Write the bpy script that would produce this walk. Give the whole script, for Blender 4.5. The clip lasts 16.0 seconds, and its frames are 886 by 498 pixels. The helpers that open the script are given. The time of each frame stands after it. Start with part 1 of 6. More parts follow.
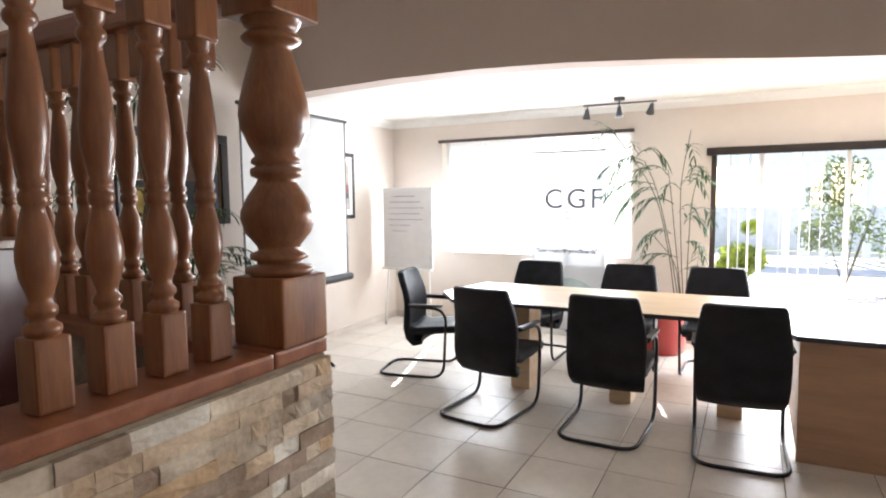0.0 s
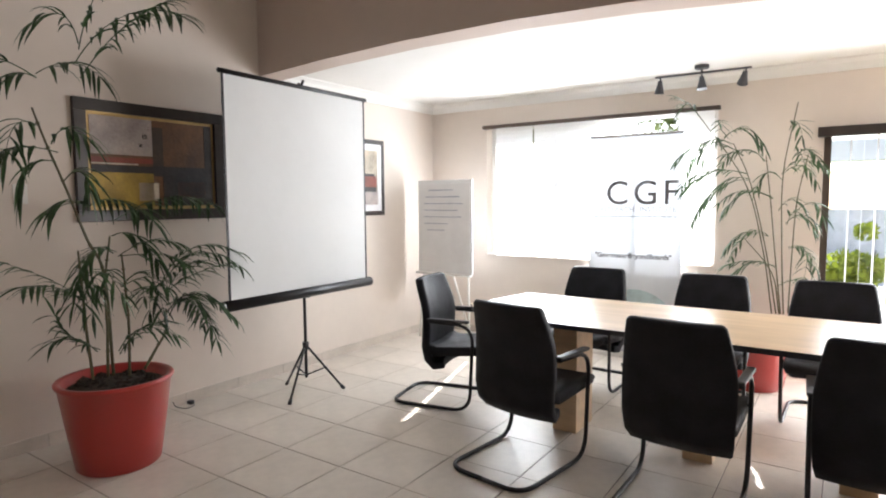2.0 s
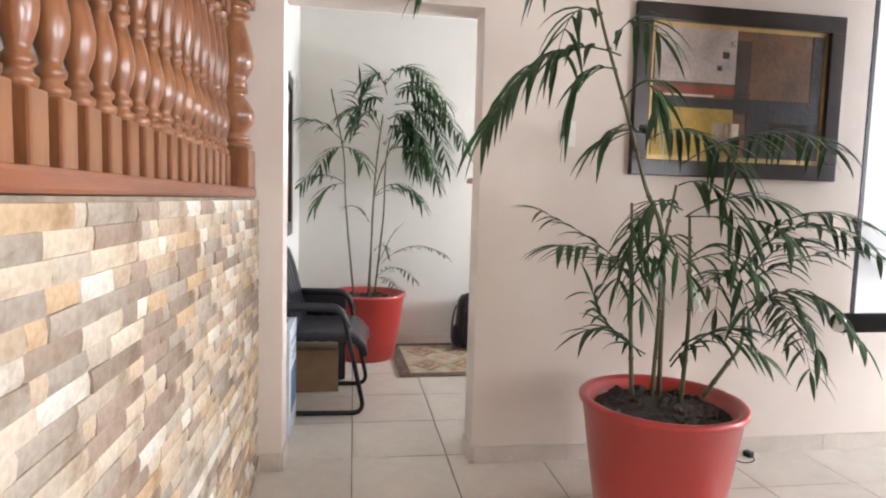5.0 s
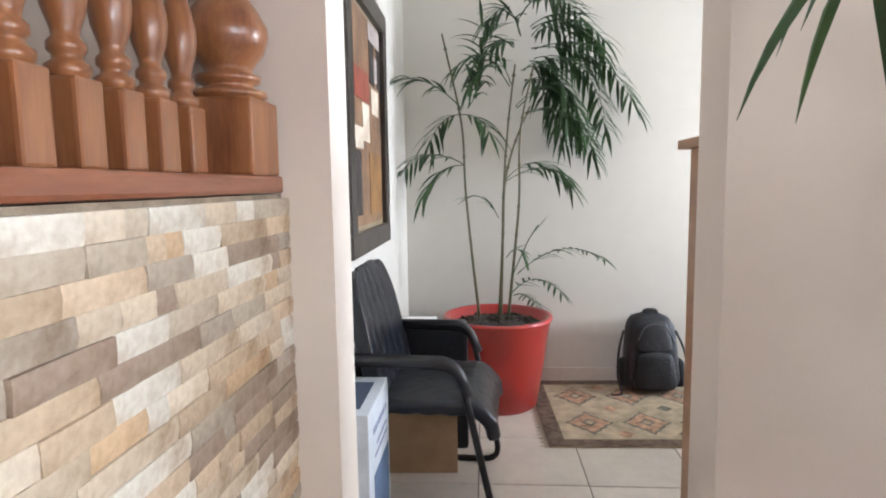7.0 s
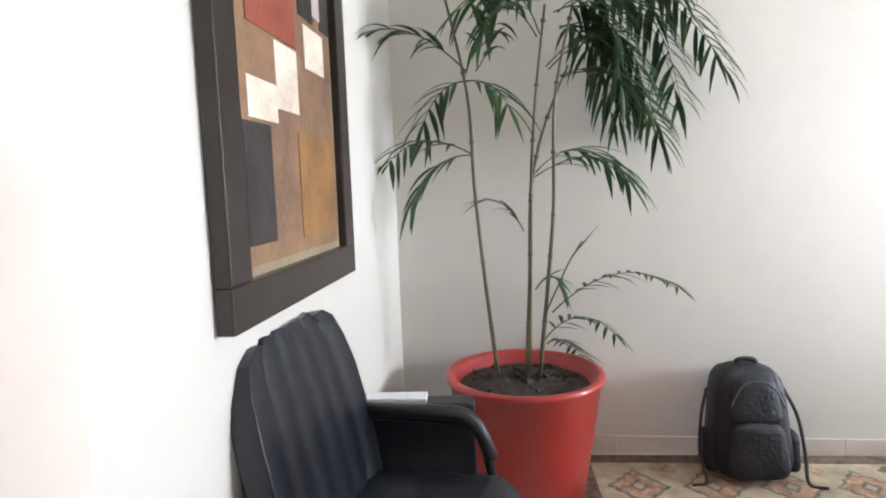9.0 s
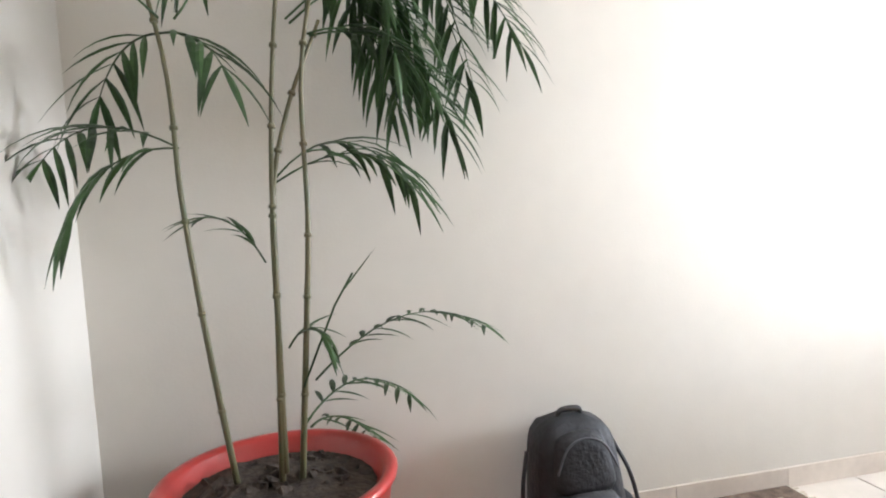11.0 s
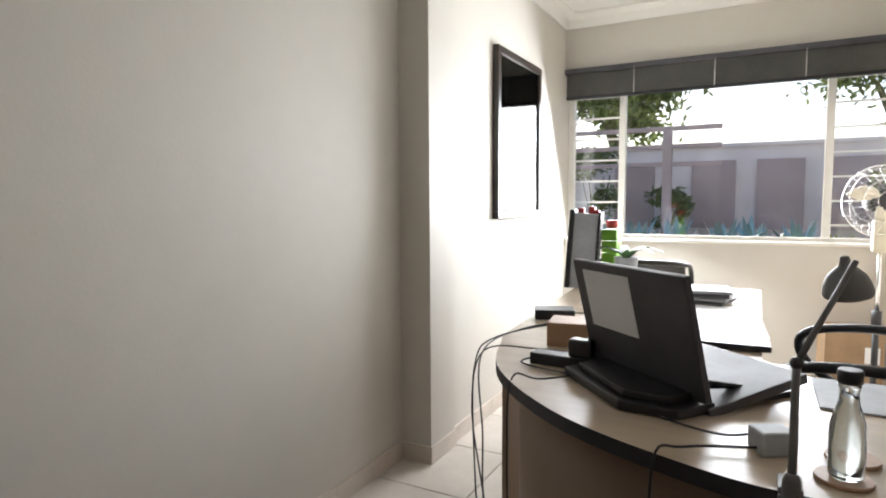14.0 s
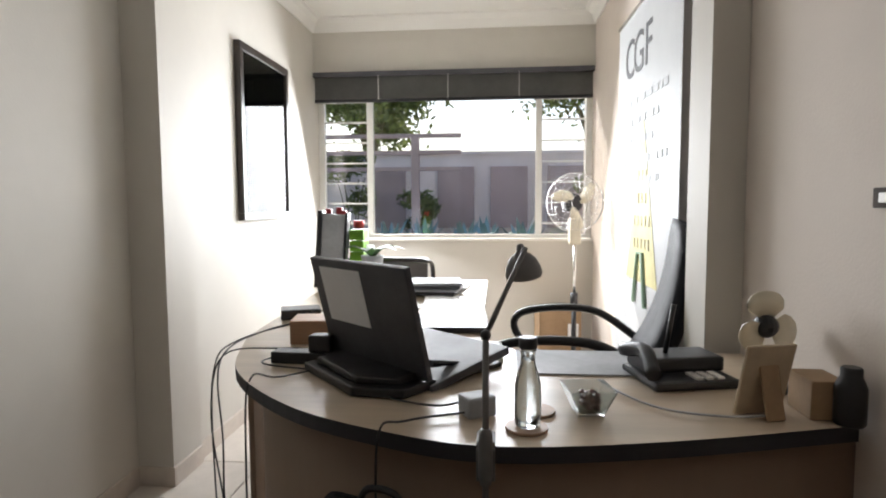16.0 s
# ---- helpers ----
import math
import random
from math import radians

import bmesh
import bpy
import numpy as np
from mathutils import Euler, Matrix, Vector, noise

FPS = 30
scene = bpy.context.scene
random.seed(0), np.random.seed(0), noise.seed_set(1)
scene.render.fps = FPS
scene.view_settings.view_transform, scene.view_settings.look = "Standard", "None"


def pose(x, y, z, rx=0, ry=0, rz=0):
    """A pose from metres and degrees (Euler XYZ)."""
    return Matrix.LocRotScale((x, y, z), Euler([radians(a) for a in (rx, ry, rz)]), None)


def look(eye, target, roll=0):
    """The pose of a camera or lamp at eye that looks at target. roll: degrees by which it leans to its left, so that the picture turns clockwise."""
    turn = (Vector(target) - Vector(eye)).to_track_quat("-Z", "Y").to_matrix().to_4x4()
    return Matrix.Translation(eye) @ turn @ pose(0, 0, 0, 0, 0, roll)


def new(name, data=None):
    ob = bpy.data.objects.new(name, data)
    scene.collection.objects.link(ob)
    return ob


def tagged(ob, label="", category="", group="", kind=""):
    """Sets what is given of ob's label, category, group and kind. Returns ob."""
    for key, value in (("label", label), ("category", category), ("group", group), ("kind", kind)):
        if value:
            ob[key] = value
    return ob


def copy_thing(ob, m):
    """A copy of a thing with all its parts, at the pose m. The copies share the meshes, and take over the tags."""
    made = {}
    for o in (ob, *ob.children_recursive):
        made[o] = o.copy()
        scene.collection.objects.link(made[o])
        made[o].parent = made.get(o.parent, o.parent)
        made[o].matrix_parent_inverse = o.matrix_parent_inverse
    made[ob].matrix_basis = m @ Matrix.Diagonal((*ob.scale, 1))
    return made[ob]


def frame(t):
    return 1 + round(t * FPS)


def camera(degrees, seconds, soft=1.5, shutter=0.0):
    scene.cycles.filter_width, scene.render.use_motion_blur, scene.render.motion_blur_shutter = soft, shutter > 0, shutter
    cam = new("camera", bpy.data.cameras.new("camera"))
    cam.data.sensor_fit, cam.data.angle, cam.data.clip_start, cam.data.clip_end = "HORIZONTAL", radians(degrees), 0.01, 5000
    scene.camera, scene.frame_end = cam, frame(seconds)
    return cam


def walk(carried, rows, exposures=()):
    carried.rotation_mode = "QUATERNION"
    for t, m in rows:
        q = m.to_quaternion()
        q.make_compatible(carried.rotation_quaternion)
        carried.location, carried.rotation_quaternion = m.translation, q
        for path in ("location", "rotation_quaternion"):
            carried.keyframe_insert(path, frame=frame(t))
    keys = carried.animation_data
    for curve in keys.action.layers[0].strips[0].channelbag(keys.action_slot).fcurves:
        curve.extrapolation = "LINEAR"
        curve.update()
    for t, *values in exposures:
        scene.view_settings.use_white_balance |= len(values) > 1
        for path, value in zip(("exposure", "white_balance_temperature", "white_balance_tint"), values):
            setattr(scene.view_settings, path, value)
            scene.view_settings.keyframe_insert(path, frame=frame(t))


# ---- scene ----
cam = camera(73.8, 16.0, soft=2.0)
PATH = [
    (0, (4.194, -1.215, 1.578), (3.272, 0.551, 1.403), -0.7),
    (0.5, (4.185, -0.928, 1.566), (3.259, 0.836, 1.389), -0.8),
    (1, (4.146, -0.658, 1.559), (3.218, 1.105, 1.38), -0.6),
    (1.5, (4.085, -0.408, 1.555), (3.123, 1.337, 1.377), -0.4),
    (2, (4.001, -0.199, 1.486), (2.873, 1.445, 1.322), -0.4),
    (2.5, (3.88, 0.015, 1.37), (2.576, 1.524, 1.217), -0.3),
    (3, (3.718, 0.141, 1.296), (2.25, 1.492, 1.153), -0.3),
    (3.5, (3.494, 0.162, 1.233), (1.831, 1.266, 1.102), 0.4),
    (4, (3.156, 0.171, 1.222), (1.334, 0.978, 1.06), 1.4),
    (4.5, (2.887, 0.216, 1.244), (0.972, 0.766, 1.069), 1.5),
    (5, (2.616, 0.3, 1.218), (0.645, 0.602, 1.056), 1.6),
    (5.2, (2.528, 0.309, 1.219), (0.545, 0.521, 1.068), 2.2),
    (7.5, (1.006, 0.355, 1.225), (-0.967, 0.128, 1.003), -1.6),
    (8, (0.772, 0.368, 1.225), (-1.191, 0.067, 1.007), -1.6),
    (10.5, (-0.295, 0.463, 1.175), (-2.282, 0.622, 1.011), -3.0),
    (11, (-0.403, 0.562, 1.146), (-2.359, 0.959, 1.014), -3.3),
    (11.5, (-0.506, 0.63, 1.13), (-2.384, 1.312, 1.015), -3.0),
    (12, (-0.618, 0.66, 1.142), (-2.371, 1.614, 1.018), -0.7),
    (12.5, (-0.773, 0.686, 1.149), (-2.368, 1.886, 1.022), -0.5),
    (13, (-0.828, 0.812, 1.166), (-2.243, 2.218, 1.015), -0.4),
    (13.5, (-0.895, 0.937, 1.165), (-2.067, 2.551, 1.007), -0.6),
    (14, (-0.92, 1.006, 1.163), (-1.861, 2.763, 1.004), -0.3),
    (14.5, (-0.906, 1.066, 1.151), (-1.628, 2.925, 0.995), -0.2),
    (15, (-0.898, 1.05, 1.169), (-1.425, 2.972, 1.008), 0.0),
    (15.5, (-0.89, 1.002, 1.179), (-1.236, 2.965, 1.016), 0.2),
    (16, (-0.849, 0.985, 1.154), (-1.033, 2.971, 1.0), -0.3),
]
EXPOSURES = [(0, 2.1, 6100, 11), (1.0, 1.9, 6150, 11), (1.5, 1.83, 6200, 11), (3, 1.65, 6250, 13), (4.2, 2.4, 6150, 14), (5, 2.8, 6000, 13), (8, 2.65, 5850, 11), (11, 2.75, 6100, 12), (11.5, 2.4, 6150, 12), (12.5, 1.6, 6300, 11), (14, 0.95, 6450, 11), (15.5, 0.75, 6500, 12), (16, 0.68, 6500, 12)]
walk(cam, [(t, look(eye, target, roll)) for t, eye, target, roll in PATH], EXPOSURES)

# world and sun
SUN_DIR = Vector((-0.278, 0.96, 0.0)).normalized()
SUN_EL = radians(38)
world = bpy.data.worlds.new("world")
scene.world = world
world.use_nodes = True
wn = world.node_tree
sky = wn.nodes.new("ShaderNodeTexSky")
sky.sky_type = "NISHITA"
sky.sun_disc = False
sky.sun_elevation = SUN_EL
sky.sun_rotation = math.atan2(SUN_DIR.x, SUN_DIR.y)
wn.links.new(sky.outputs[0], wn.nodes["Background"].inputs[0])
wn.nodes["Background"].inputs[1].default_value = 0.15
sun = new("sun", bpy.data.lights.new("sun", "SUN"))
sun.data.energy, sun.data.angle, sun.data.color = 5.0, radians(0.5), (1.0, 0.95, 0.87)
sd = Vector((SUN_DIR.x * math.cos(SUN_EL), SUN_DIR.y * math.cos(SUN_EL), math.sin(SUN_EL)))
sun.matrix_world = look(sd * 30, (0, 0, 0))


def window_light(x0, x1, z0, z1, y, power, color=(0.93, 0.97, 1.0), fall=0.35, aside=0.0):
    """Skylight that comes in through an opening in the north wall."""
    d = bpy.data.lights.new("sky_light", "AREA")
    d.shape, d.size, d.size_y, d.energy, d.color = "RECTANGLE", x1 - x0, z1 - z0, power, color
    ob = new("sky_light", d)
    ob.matrix_world = look(((x0 + x1) / 2, y, (z0 + z1) / 2), ((x0 + x1) / 2 - aside, y - 3, (z0 + z1) / 2 - fall))
    return ob


window_light(3.9, 7.2, 0.1, 1.95, 5.32, 58, (1.0, 0.985, 0.965))
window_light(0.8, 3.0, 0.95, 2.2, 5.35, 30)
window_light(-2.05, -0.55, 0.94, 1.86, 4.98, 48, fall=1.5, aside=.55)


# materials
def mat(name, color, rough=0.6, metal=0.0, vary=0.12, scale=6.0, bump=0.0, bscale=60.0, spec=0.5, coat=0.0, rnd=0.0, grain=None, second=None, emit=0.0, trans=0.0, alpha_mix=0.0):
    """A surface with two scales of colour variation, fine relief and, for pieces, a tone of its own for each object or island."""
    m = bpy.data.materials.new(name)
    m.use_nodes = True
    nt = m.node_tree
    N, L = nt.nodes, nt.links
    b = N["Principled BSDF"]
    b.inputs["Roughness"].default_value = rough
    b.inputs["Metallic"].default_value = metal
    b.inputs["Specular IOR Level"].default_value = spec
    b.inputs["Coat Weight"].default_value = coat
    b.inputs["Coat Roughness"].default_value = 0.12
    tc = N.new("ShaderNodeTexCoord")
    mp = N.new("ShaderNodeMapping")
    L.new(tc.outputs["Object"], mp.inputs[0])
    if grain:
        mp.inputs["Scale"].default_value = grain
    n1 = N.new("ShaderNodeTexNoise")
    n1.inputs["Scale"].default_value, n1.inputs["Detail"].default_value = scale, 5
    L.new(mp.outputs[0], n1.inputs["Vector"])
    n2 = N.new("ShaderNodeTexNoise")
    n2.inputs["Scale"].default_value, n2.inputs["Detail"].default_value = scale * 9, 4
    L.new(mp.outputs[0], n2.inputs["Vector"])
    add = N.new("ShaderNodeMath")
    add.operation = "MULTIPLY_ADD"
    add.inputs[1].default_value = 0.35
    L.new(n2.outputs[0], add.inputs[0])
    L.new(n1.outputs[0], add.inputs[2])
    ramp = N.new("ShaderNodeMapRange")
    ramp.inputs["From Min"].default_value, ramp.inputs["From Max"].default_value = 0.42, 0.95
    L.new(add.outputs[0], ramp.inputs["Value"])
    mix = N.new("ShaderNodeMix")
    mix.data_type = "RGBA"
    c2 = second if second else tuple(max(0.0, c * (1 - 2.2 * vary)) for c in color)
    c1 = tuple(min(1.0, c * (1 + vary)) for c in color)
    mix.inputs["A"].default_value, mix.inputs["B"].default_value = (*c1, 1), (*c2, 1)
    L.new(ramp.outputs[0], mix.inputs["Factor"])
    out = mix.outputs["Result"]
    if rnd:
        oi = N.new("ShaderNodeObjectInfo")
        gi = N.new("ShaderNodeNewGeometry")
        s = N.new("ShaderNodeMath")
        s.operation = "ADD"
        L.new(oi.outputs["Random"], s.inputs[0])
        L.new(gi.outputs["Random Per Island"], s.inputs[1])
        fr = N.new("ShaderNodeMath")
        fr.operation = "FRACT"
        L.new(s.outputs[0], fr.inputs[0])
        mr = N.new("ShaderNodeMapRange")
        mr.inputs["To Min"].default_value, mr.inputs["To Max"].default_value = 1 - rnd, 1 + rnd * 0.6
        L.new(fr.outputs[0], mr.inputs["Value"])
        hs = N.new("ShaderNodeHueSaturation")
        L.new(mr.outputs[0], hs.inputs["Value"])
        L.new(out, hs.inputs["Color"])
        out = hs.outputs[0]
    L.new(out, b.inputs["Base Color"])
    if bump:
        n3 = N.new("ShaderNodeTexNoise")
        n3.inputs["Scale"].default_value, n3.inputs["Detail"].default_value = bscale, 4
        L.new(mp.outputs[0], n3.inputs["Vector"])
        bp = N.new("ShaderNodeBump")
        bp.inputs["Strength"].default_value, bp.inputs["Distance"].default_value = bump, 0.01
        L.new(n3.outputs[0], bp.inputs["Height"])
        L.new(bp.outputs[0], b.inputs["Normal"])
    rr = N.new("ShaderNodeMapRange")
    rr.inputs["To Min"].default_value, rr.inputs["To Max"].default_value = rough * 0.85, min(1, rough * 1.2)
    L.new(n1.outputs[0], rr.inputs["Value"])
    L.new(rr.outputs[0], b.inputs["Roughness"])
    if emit:
        b.inputs["Emission Color"].default_value, b.inputs["Emission Strength"].default_value = (*color, 1), emit
    if trans:
        tb = N.new("ShaderNodeBsdfTranslucent")
        L.new(out, tb.inputs[0])
        ms = N.new("ShaderNodeMixShader")
        ms.inputs[0].default_value = trans
        L.new(b.outputs[0], ms.inputs[1])
        L.new(tb.outputs[0], ms.inputs[2])
        L.new(ms.outputs[0], N["Material Output"].inputs[0])
    return m


def glass_mat(name, color=(1, 1, 1), rough=0.0, see=0.9, ior=1.45):
    """Thin clear glass: mostly see-through, with a mirror's gloss that grows at grazing angles."""
    m = bpy.data.materials.new(name)
    m.use_nodes = True
    N, L = m.node_tree.nodes, m.node_tree.links
    tr, gl, fr, ms = N.new("ShaderNodeBsdfTransparent"), N.new("ShaderNodeBsdfGlossy"), N.new("ShaderNodeFresnel"), N.new("ShaderNodeMixShader")
    tr.inputs[0].default_value = (*(c * see for c in color), 1)
    gl.inputs["Roughness"].default_value = rough
    fr.inputs[0].default_value = ior
    L.new(fr.outputs[0], ms.inputs[0])
    L.new(tr.outputs[0], ms.inputs[1])
    L.new(gl.outputs[0], ms.inputs[2])
    L.new(ms.outputs[0], N["Material Output"].inputs[0])
    return m


M_WALL = mat("cream_paint", (0.74, 0.66, 0.59), 0.75, vary=0.03, scale=1.2, bump=0.08, bscale=140)
M_WALL2 = mat("office_paint", (0.62, 0.59, 0.535), 0.6, vary=0.03, scale=1.2, bump=0.05, bscale=90)
M_BULK = mat("bulkhead_paint", (0.60, 0.50, 0.44), 0.75, vary=0.03, scale=1.0, bump=0.08, bscale=120)
M_CEIL = mat("ceiling_paint", (0.84, 0.83, 0.80), 0.7, vary=0.02, scale=1.5, bump=0.05)
M_TILE = mat("beige_floor_tile", (0.66, 0.60, 0.53), 0.32, vary=0.10, scale=2.2, bump=0.03, bscale=30, rnd=0.05)
M_SKIRT = mat("beige_skirting_tile", (0.64, 0.57, 0.50), 0.3, vary=0.08, scale=4, rnd=0.04)
M_GROUT = mat("brown_grout", (0.22, 0.18, 0.15), 0.9, vary=0.15, scale=8)
M_WOOD = mat("red_varnished_wood", (0.30, 0.125, 0.044), 0.32, vary=0.3, scale=5, grain=(3, 3, 0.4), coat=0.35, second=(0.14, 0.043, 0.02))
M_LEDGE = mat("red_varnished_ledge", (0.28, 0.10, 0.045), 0.35, vary=0.3, scale=6, grain=(0.5, 4, 4), coat=0.4, second=(0.20, 0.06, 0.025))
M_STONE = mat("split_stone", (0.50, 0.41, 0.30), 0.85, vary=0.22, scale=9, bump=0.9, bscale=35, rnd=0.0)
M_MORTAR = mat("stone_bed", (0.36, 0.29, 0.21), 0.95, vary=0.2, scale=20)
M_DARKW = mat("dark_frame_wood", (0.03, 0.022, 0.018), 0.3, vary=0.2, scale=10)
M_BLACKM = mat("black_metal", (0.015, 0.015, 0.017), 0.35, metal=0.3, vary=0.1)
M_LEATHER = mat("black_leather", (0.010, 0.011, 0.016), 0.55, spec=.28, vary=0.3, scale=8, bump=0.25, bscale=180)
M_LEATHER2 = mat("glossy_black_leather", (0.010, 0.012, 0.018), 0.3, vary=0.3, scale=5, bump=0.5, bscale=14)
M_BEECH = mat("beech_veneer", (0.60, 0.44, 0.28), 0.3, vary=0.10, scale=3, grain=(0.4, 5, 5))
M_PANEL = mat("brown_panel_veneer", (0.42, 0.25, 0.15), 0.45, vary=0.12, scale=3, grain=(0.4, 5, 5))
M_EDGE = mat("black_edging", (0.02, 0.02, 0.025), 0.5, vary=0.1)
M_POT = mat("red_glazed_pot", (0.40, 0.033, 0.028), 0.3, vary=0.03, scale=5, coat=0.3)
M_SOIL = mat("potting_soil", (0.05, 0.035, 0.025), 0.95, vary=0.4, scale=40, bump=1.0, bscale=60)
M_LEAF = mat("palm_leaf", (0.045, 0.095, 0.03), 0.4, vary=0.3, scale=8, rnd=0.35, trans=0.25)
M_STEM = mat("palm_stem", (0.05, 0.06, 0.025), 0.5, vary=0.4, scale=14, second=(0.13, 0.10, 0.05))
M_WHITE = mat("white_board", (0.86, 0.87, 0.88), 0.35, vary=0.02)
M_SCREEN = mat("projection_fabric", (0.72, 0.73, 0.73), 0.85, vary=0.02, scale=2)
M_BLIND = mat("white_blind_fabric", (0.92, 0.93, 0.93), 0.8, vary=0.02, trans=0.75)
M_BANNER = mat("banner_fabric", (0.80, 0.82, 0.84), 0.5, vary=0.02, trans=0.25)
M_INK = mat("grey_ink", (0.17, 0.17, 0.18), 0.6)
M_GREYINK = mat("pale_ink", (0.42, 0.44, 0.47), 0.6)
M_BLUEINK = mat("blue_ink", (0.25, 0.28, 0.42), 0.6)
M_ALU = mat("white_window_frame", (0.78, 0.77, 0.74), 0.4, vary=0.04)
M_BRONZE = mat("bronze_window_frame", (0.10, 0.075, 0.06), 0.4, metal=0.5, vary=0.1)
M_CHROME = mat("chrome", (0.7, 0.7, 0.7), 0.15, metal=1.0, vary=0.05)
M_GLASS = glass_mat("window_glass")
M_PICGLASS = glass_mat("picture_glass", ior=1.22)
M_GRASS = mat("lawn", (0.16, 0.24, 0.06), 0.9, vary=0.3, scale=2, second=(0.14, 0.15, 0.05), bump=0.8, bscale=20)
M_PAVE = mat("garden_paving", (0.62, 0.58, 0.53), 0.85, vary=0.15, scale=3)
M_GWALL = mat("garden_wall_plaster", (0.86, 0.77, 0.74), 0.85, vary=0.1, scale=2)
M_GPANEL = mat("garden_wall_brown", (0.50, 0.39, 0.38), 0.85, vary=0.1, scale=2)
M_BUSH = mat("bush_leaf", (0.24, 0.29, 0.10), 0.6, vary=0.4, scale=4, rnd=0.5, trans=0.3)
M_LIME = mat("lime_leaf", (0.35, 0.42, 0.04), 0.6, vary=0.3, scale=4, rnd=0.3, trans=0.3)
M_AGAVE = mat("agave_leaf", (0.26, 0.40, 0.42), 0.5, vary=0.2, scale=5, rnd=0.2)
M_CARD = mat("brown_cardboard", (0.36, 0.24, 0.14), 0.8, vary=0.1, scale=10)
M_PLAST = mat("grey_plastic", (0.07, 0.07, 0.08), 0.45, vary=0.15, scale=8)
M_DARKP = mat("black_plastic", (0.02, 0.02, 0.023), 0.4, vary=0.2, scale=10)
M_PAPER = mat("white_paper", (0.85, 0.85, 0.86), 0.7, vary=0.03)
M_CREAMP = mat("cream_plastic", (0.72, 0.66, 0.52), 0.35, vary=0.05)
M_SWITCH = mat("white_plastic", (0.82, 0.80, 0.76), 0.4, vary=0.02)


# mesh helpers
def box(bm, x0, x1, y0, y1, z0, z1, m=None):
    vs = [bm.verts.new(v) for v in ((x0, y0, z0), (x1, y0, z0), (x1, y1, z0), (x0, y1, z0), (x0, y0, z1), (x1, y0, z1), (x1, y1, z1), (x0, y1, z1))]
    for f in ((0, 3, 2, 1), (4, 5, 6, 7), (0, 1, 5, 4), (1, 2, 6, 5), (2, 3, 7, 6), (3, 0, 4, 7)):
        bm.faces.new([vs[i] for i in f])
    if m:
        for v in vs:
            v.co = m @ v.co
    return vs


def bevelled(bm, w=0.004, seg=2):
    bmesh.ops.bevel(bm, geom=bm.edges[:], offset=w, segments=seg, profile=0.6, affect="EDGES")


def lathe(bm, prof, n=20, m=None, smooth=True, close=True):
    """prof: (radius, z) from the bottom up."""
    rings = []
    for r, z in prof:
        ring = []
        for i in range(n):
            a = 2 * math.pi * i / n
            v = Vector((r * math.cos(a), r * math.sin(a), z))
            ring.append(bm.verts.new(m @ v if m else v))
        rings.append(ring)
    for a, b in zip(rings, rings[1:]):
        for i in range(n):
            f = bm.faces.new((a[i], a[(i + 1) % n], b[(i + 1) % n], b[i]))
            f.smooth = smooth
    if close:
        bm.faces.new(rings[0][::-1])
        bm.faces.new(rings[-1])


def tube(bm, pts, r, n=8, caps=True, taper=None):
    pts = [Vector(p) for p in pts]
    rings, side = [], None
    for i, p in enumerate(pts):
        d = (pts[min(i + 1, len(pts) - 1)] - pts[max(i - 1, 0)]).normalized()
        if side is None:
            side = d.orthogonal().normalized()
        side = (side - d * side.dot(d)).normalized()
        up = d.cross(side)
        rad = r if taper is None else r * (1 + (taper - 1) * i / (len(pts) - 1))
        rings.append([bm.verts.new(p + side * rad * math.cos(2 * math.pi * k / n) + up * rad * math.sin(2 * math.pi * k / n)) for k in range(n)])
    for a, b in zip(rings, rings[1:]):
        for k in range(n):
            f = bm.faces.new((a[k], a[(k + 1) % n], b[(k + 1) % n], b[k]))
            f.smooth = True
    if caps:
        bm.faces.new(rings[0][::-1])
        bm.faces.new(rings[-1])


def smooth_path(pts, n=6):
    """A rounded line through the points."""
    P = [Vector(p) for p in pts]
    P = [P[0] * 2 - P[1]] + P + [P[-1] * 2 - P[-2]]
    out = []
    for i in range(1, len(P) - 2):
        for k in range(n):
            t = k / n
            a, b, c, d = P[i - 1], P[i], P[i + 1], P[i + 2]
            out.append(0.5 * ((2 * b) + (c - a) * t + (2 * a - 5 * b + 4 * c - d) * t * t + (3 * b - a - 3 * c + d) * t ** 3))
    return out + [P[-2]]


def fillet(pts, r=0.05, n=5):
    """A line with rounded corners."""
    P = [Vector(p) for p in pts]
    out = [P[0]]
    for a, b, c in zip(P, P[1:], P[2:]):
        u, v = (a - b), (c - b)
        k = min(r, u.length * 0.49, v.length * 0.49)
        s, e = b + u.normalized() * k, b + v.normalized() * k
        for i in range(n + 1):
            t = i / n
            out.append(s * (1 - t) ** 2 + b * 2 * t * (1 - t) + e * t * t)
    return out + [P[-1]]


def mesh(name, bm, material):
    me = bpy.data.meshes.new(name)
    bmesh.ops.recalc_face_normals(bm, faces=bm.faces[:])
    bm.to_mesh(me)
    bm.free()
    for x in (material if isinstance(material, (list, tuple)) else [material]):
        me.materials.append(x)
    return me


def part(name, bm, material, parent=None, label=""):
    ob = new(name, mesh(name, bm, material))
    ob.parent = parent
    return tagged(ob, label)


def thing(name, label, category, m=None, group=""):
    ob = new(name)
    if m is not None:
        ob.matrix_world = m
    return tagged(ob, label, category, group)


def boxpart(name, dims, material, parent=None, label="", bevel=0.003, m=None):
    bm = bmesh.new()
    box(bm, *dims)
    if bevel:
        bevelled(bm, bevel)
    if m is not None:
        bmesh.ops.transform(bm, matrix=m, verts=bm.verts[:])
    return part(name, bm, material, parent, label)


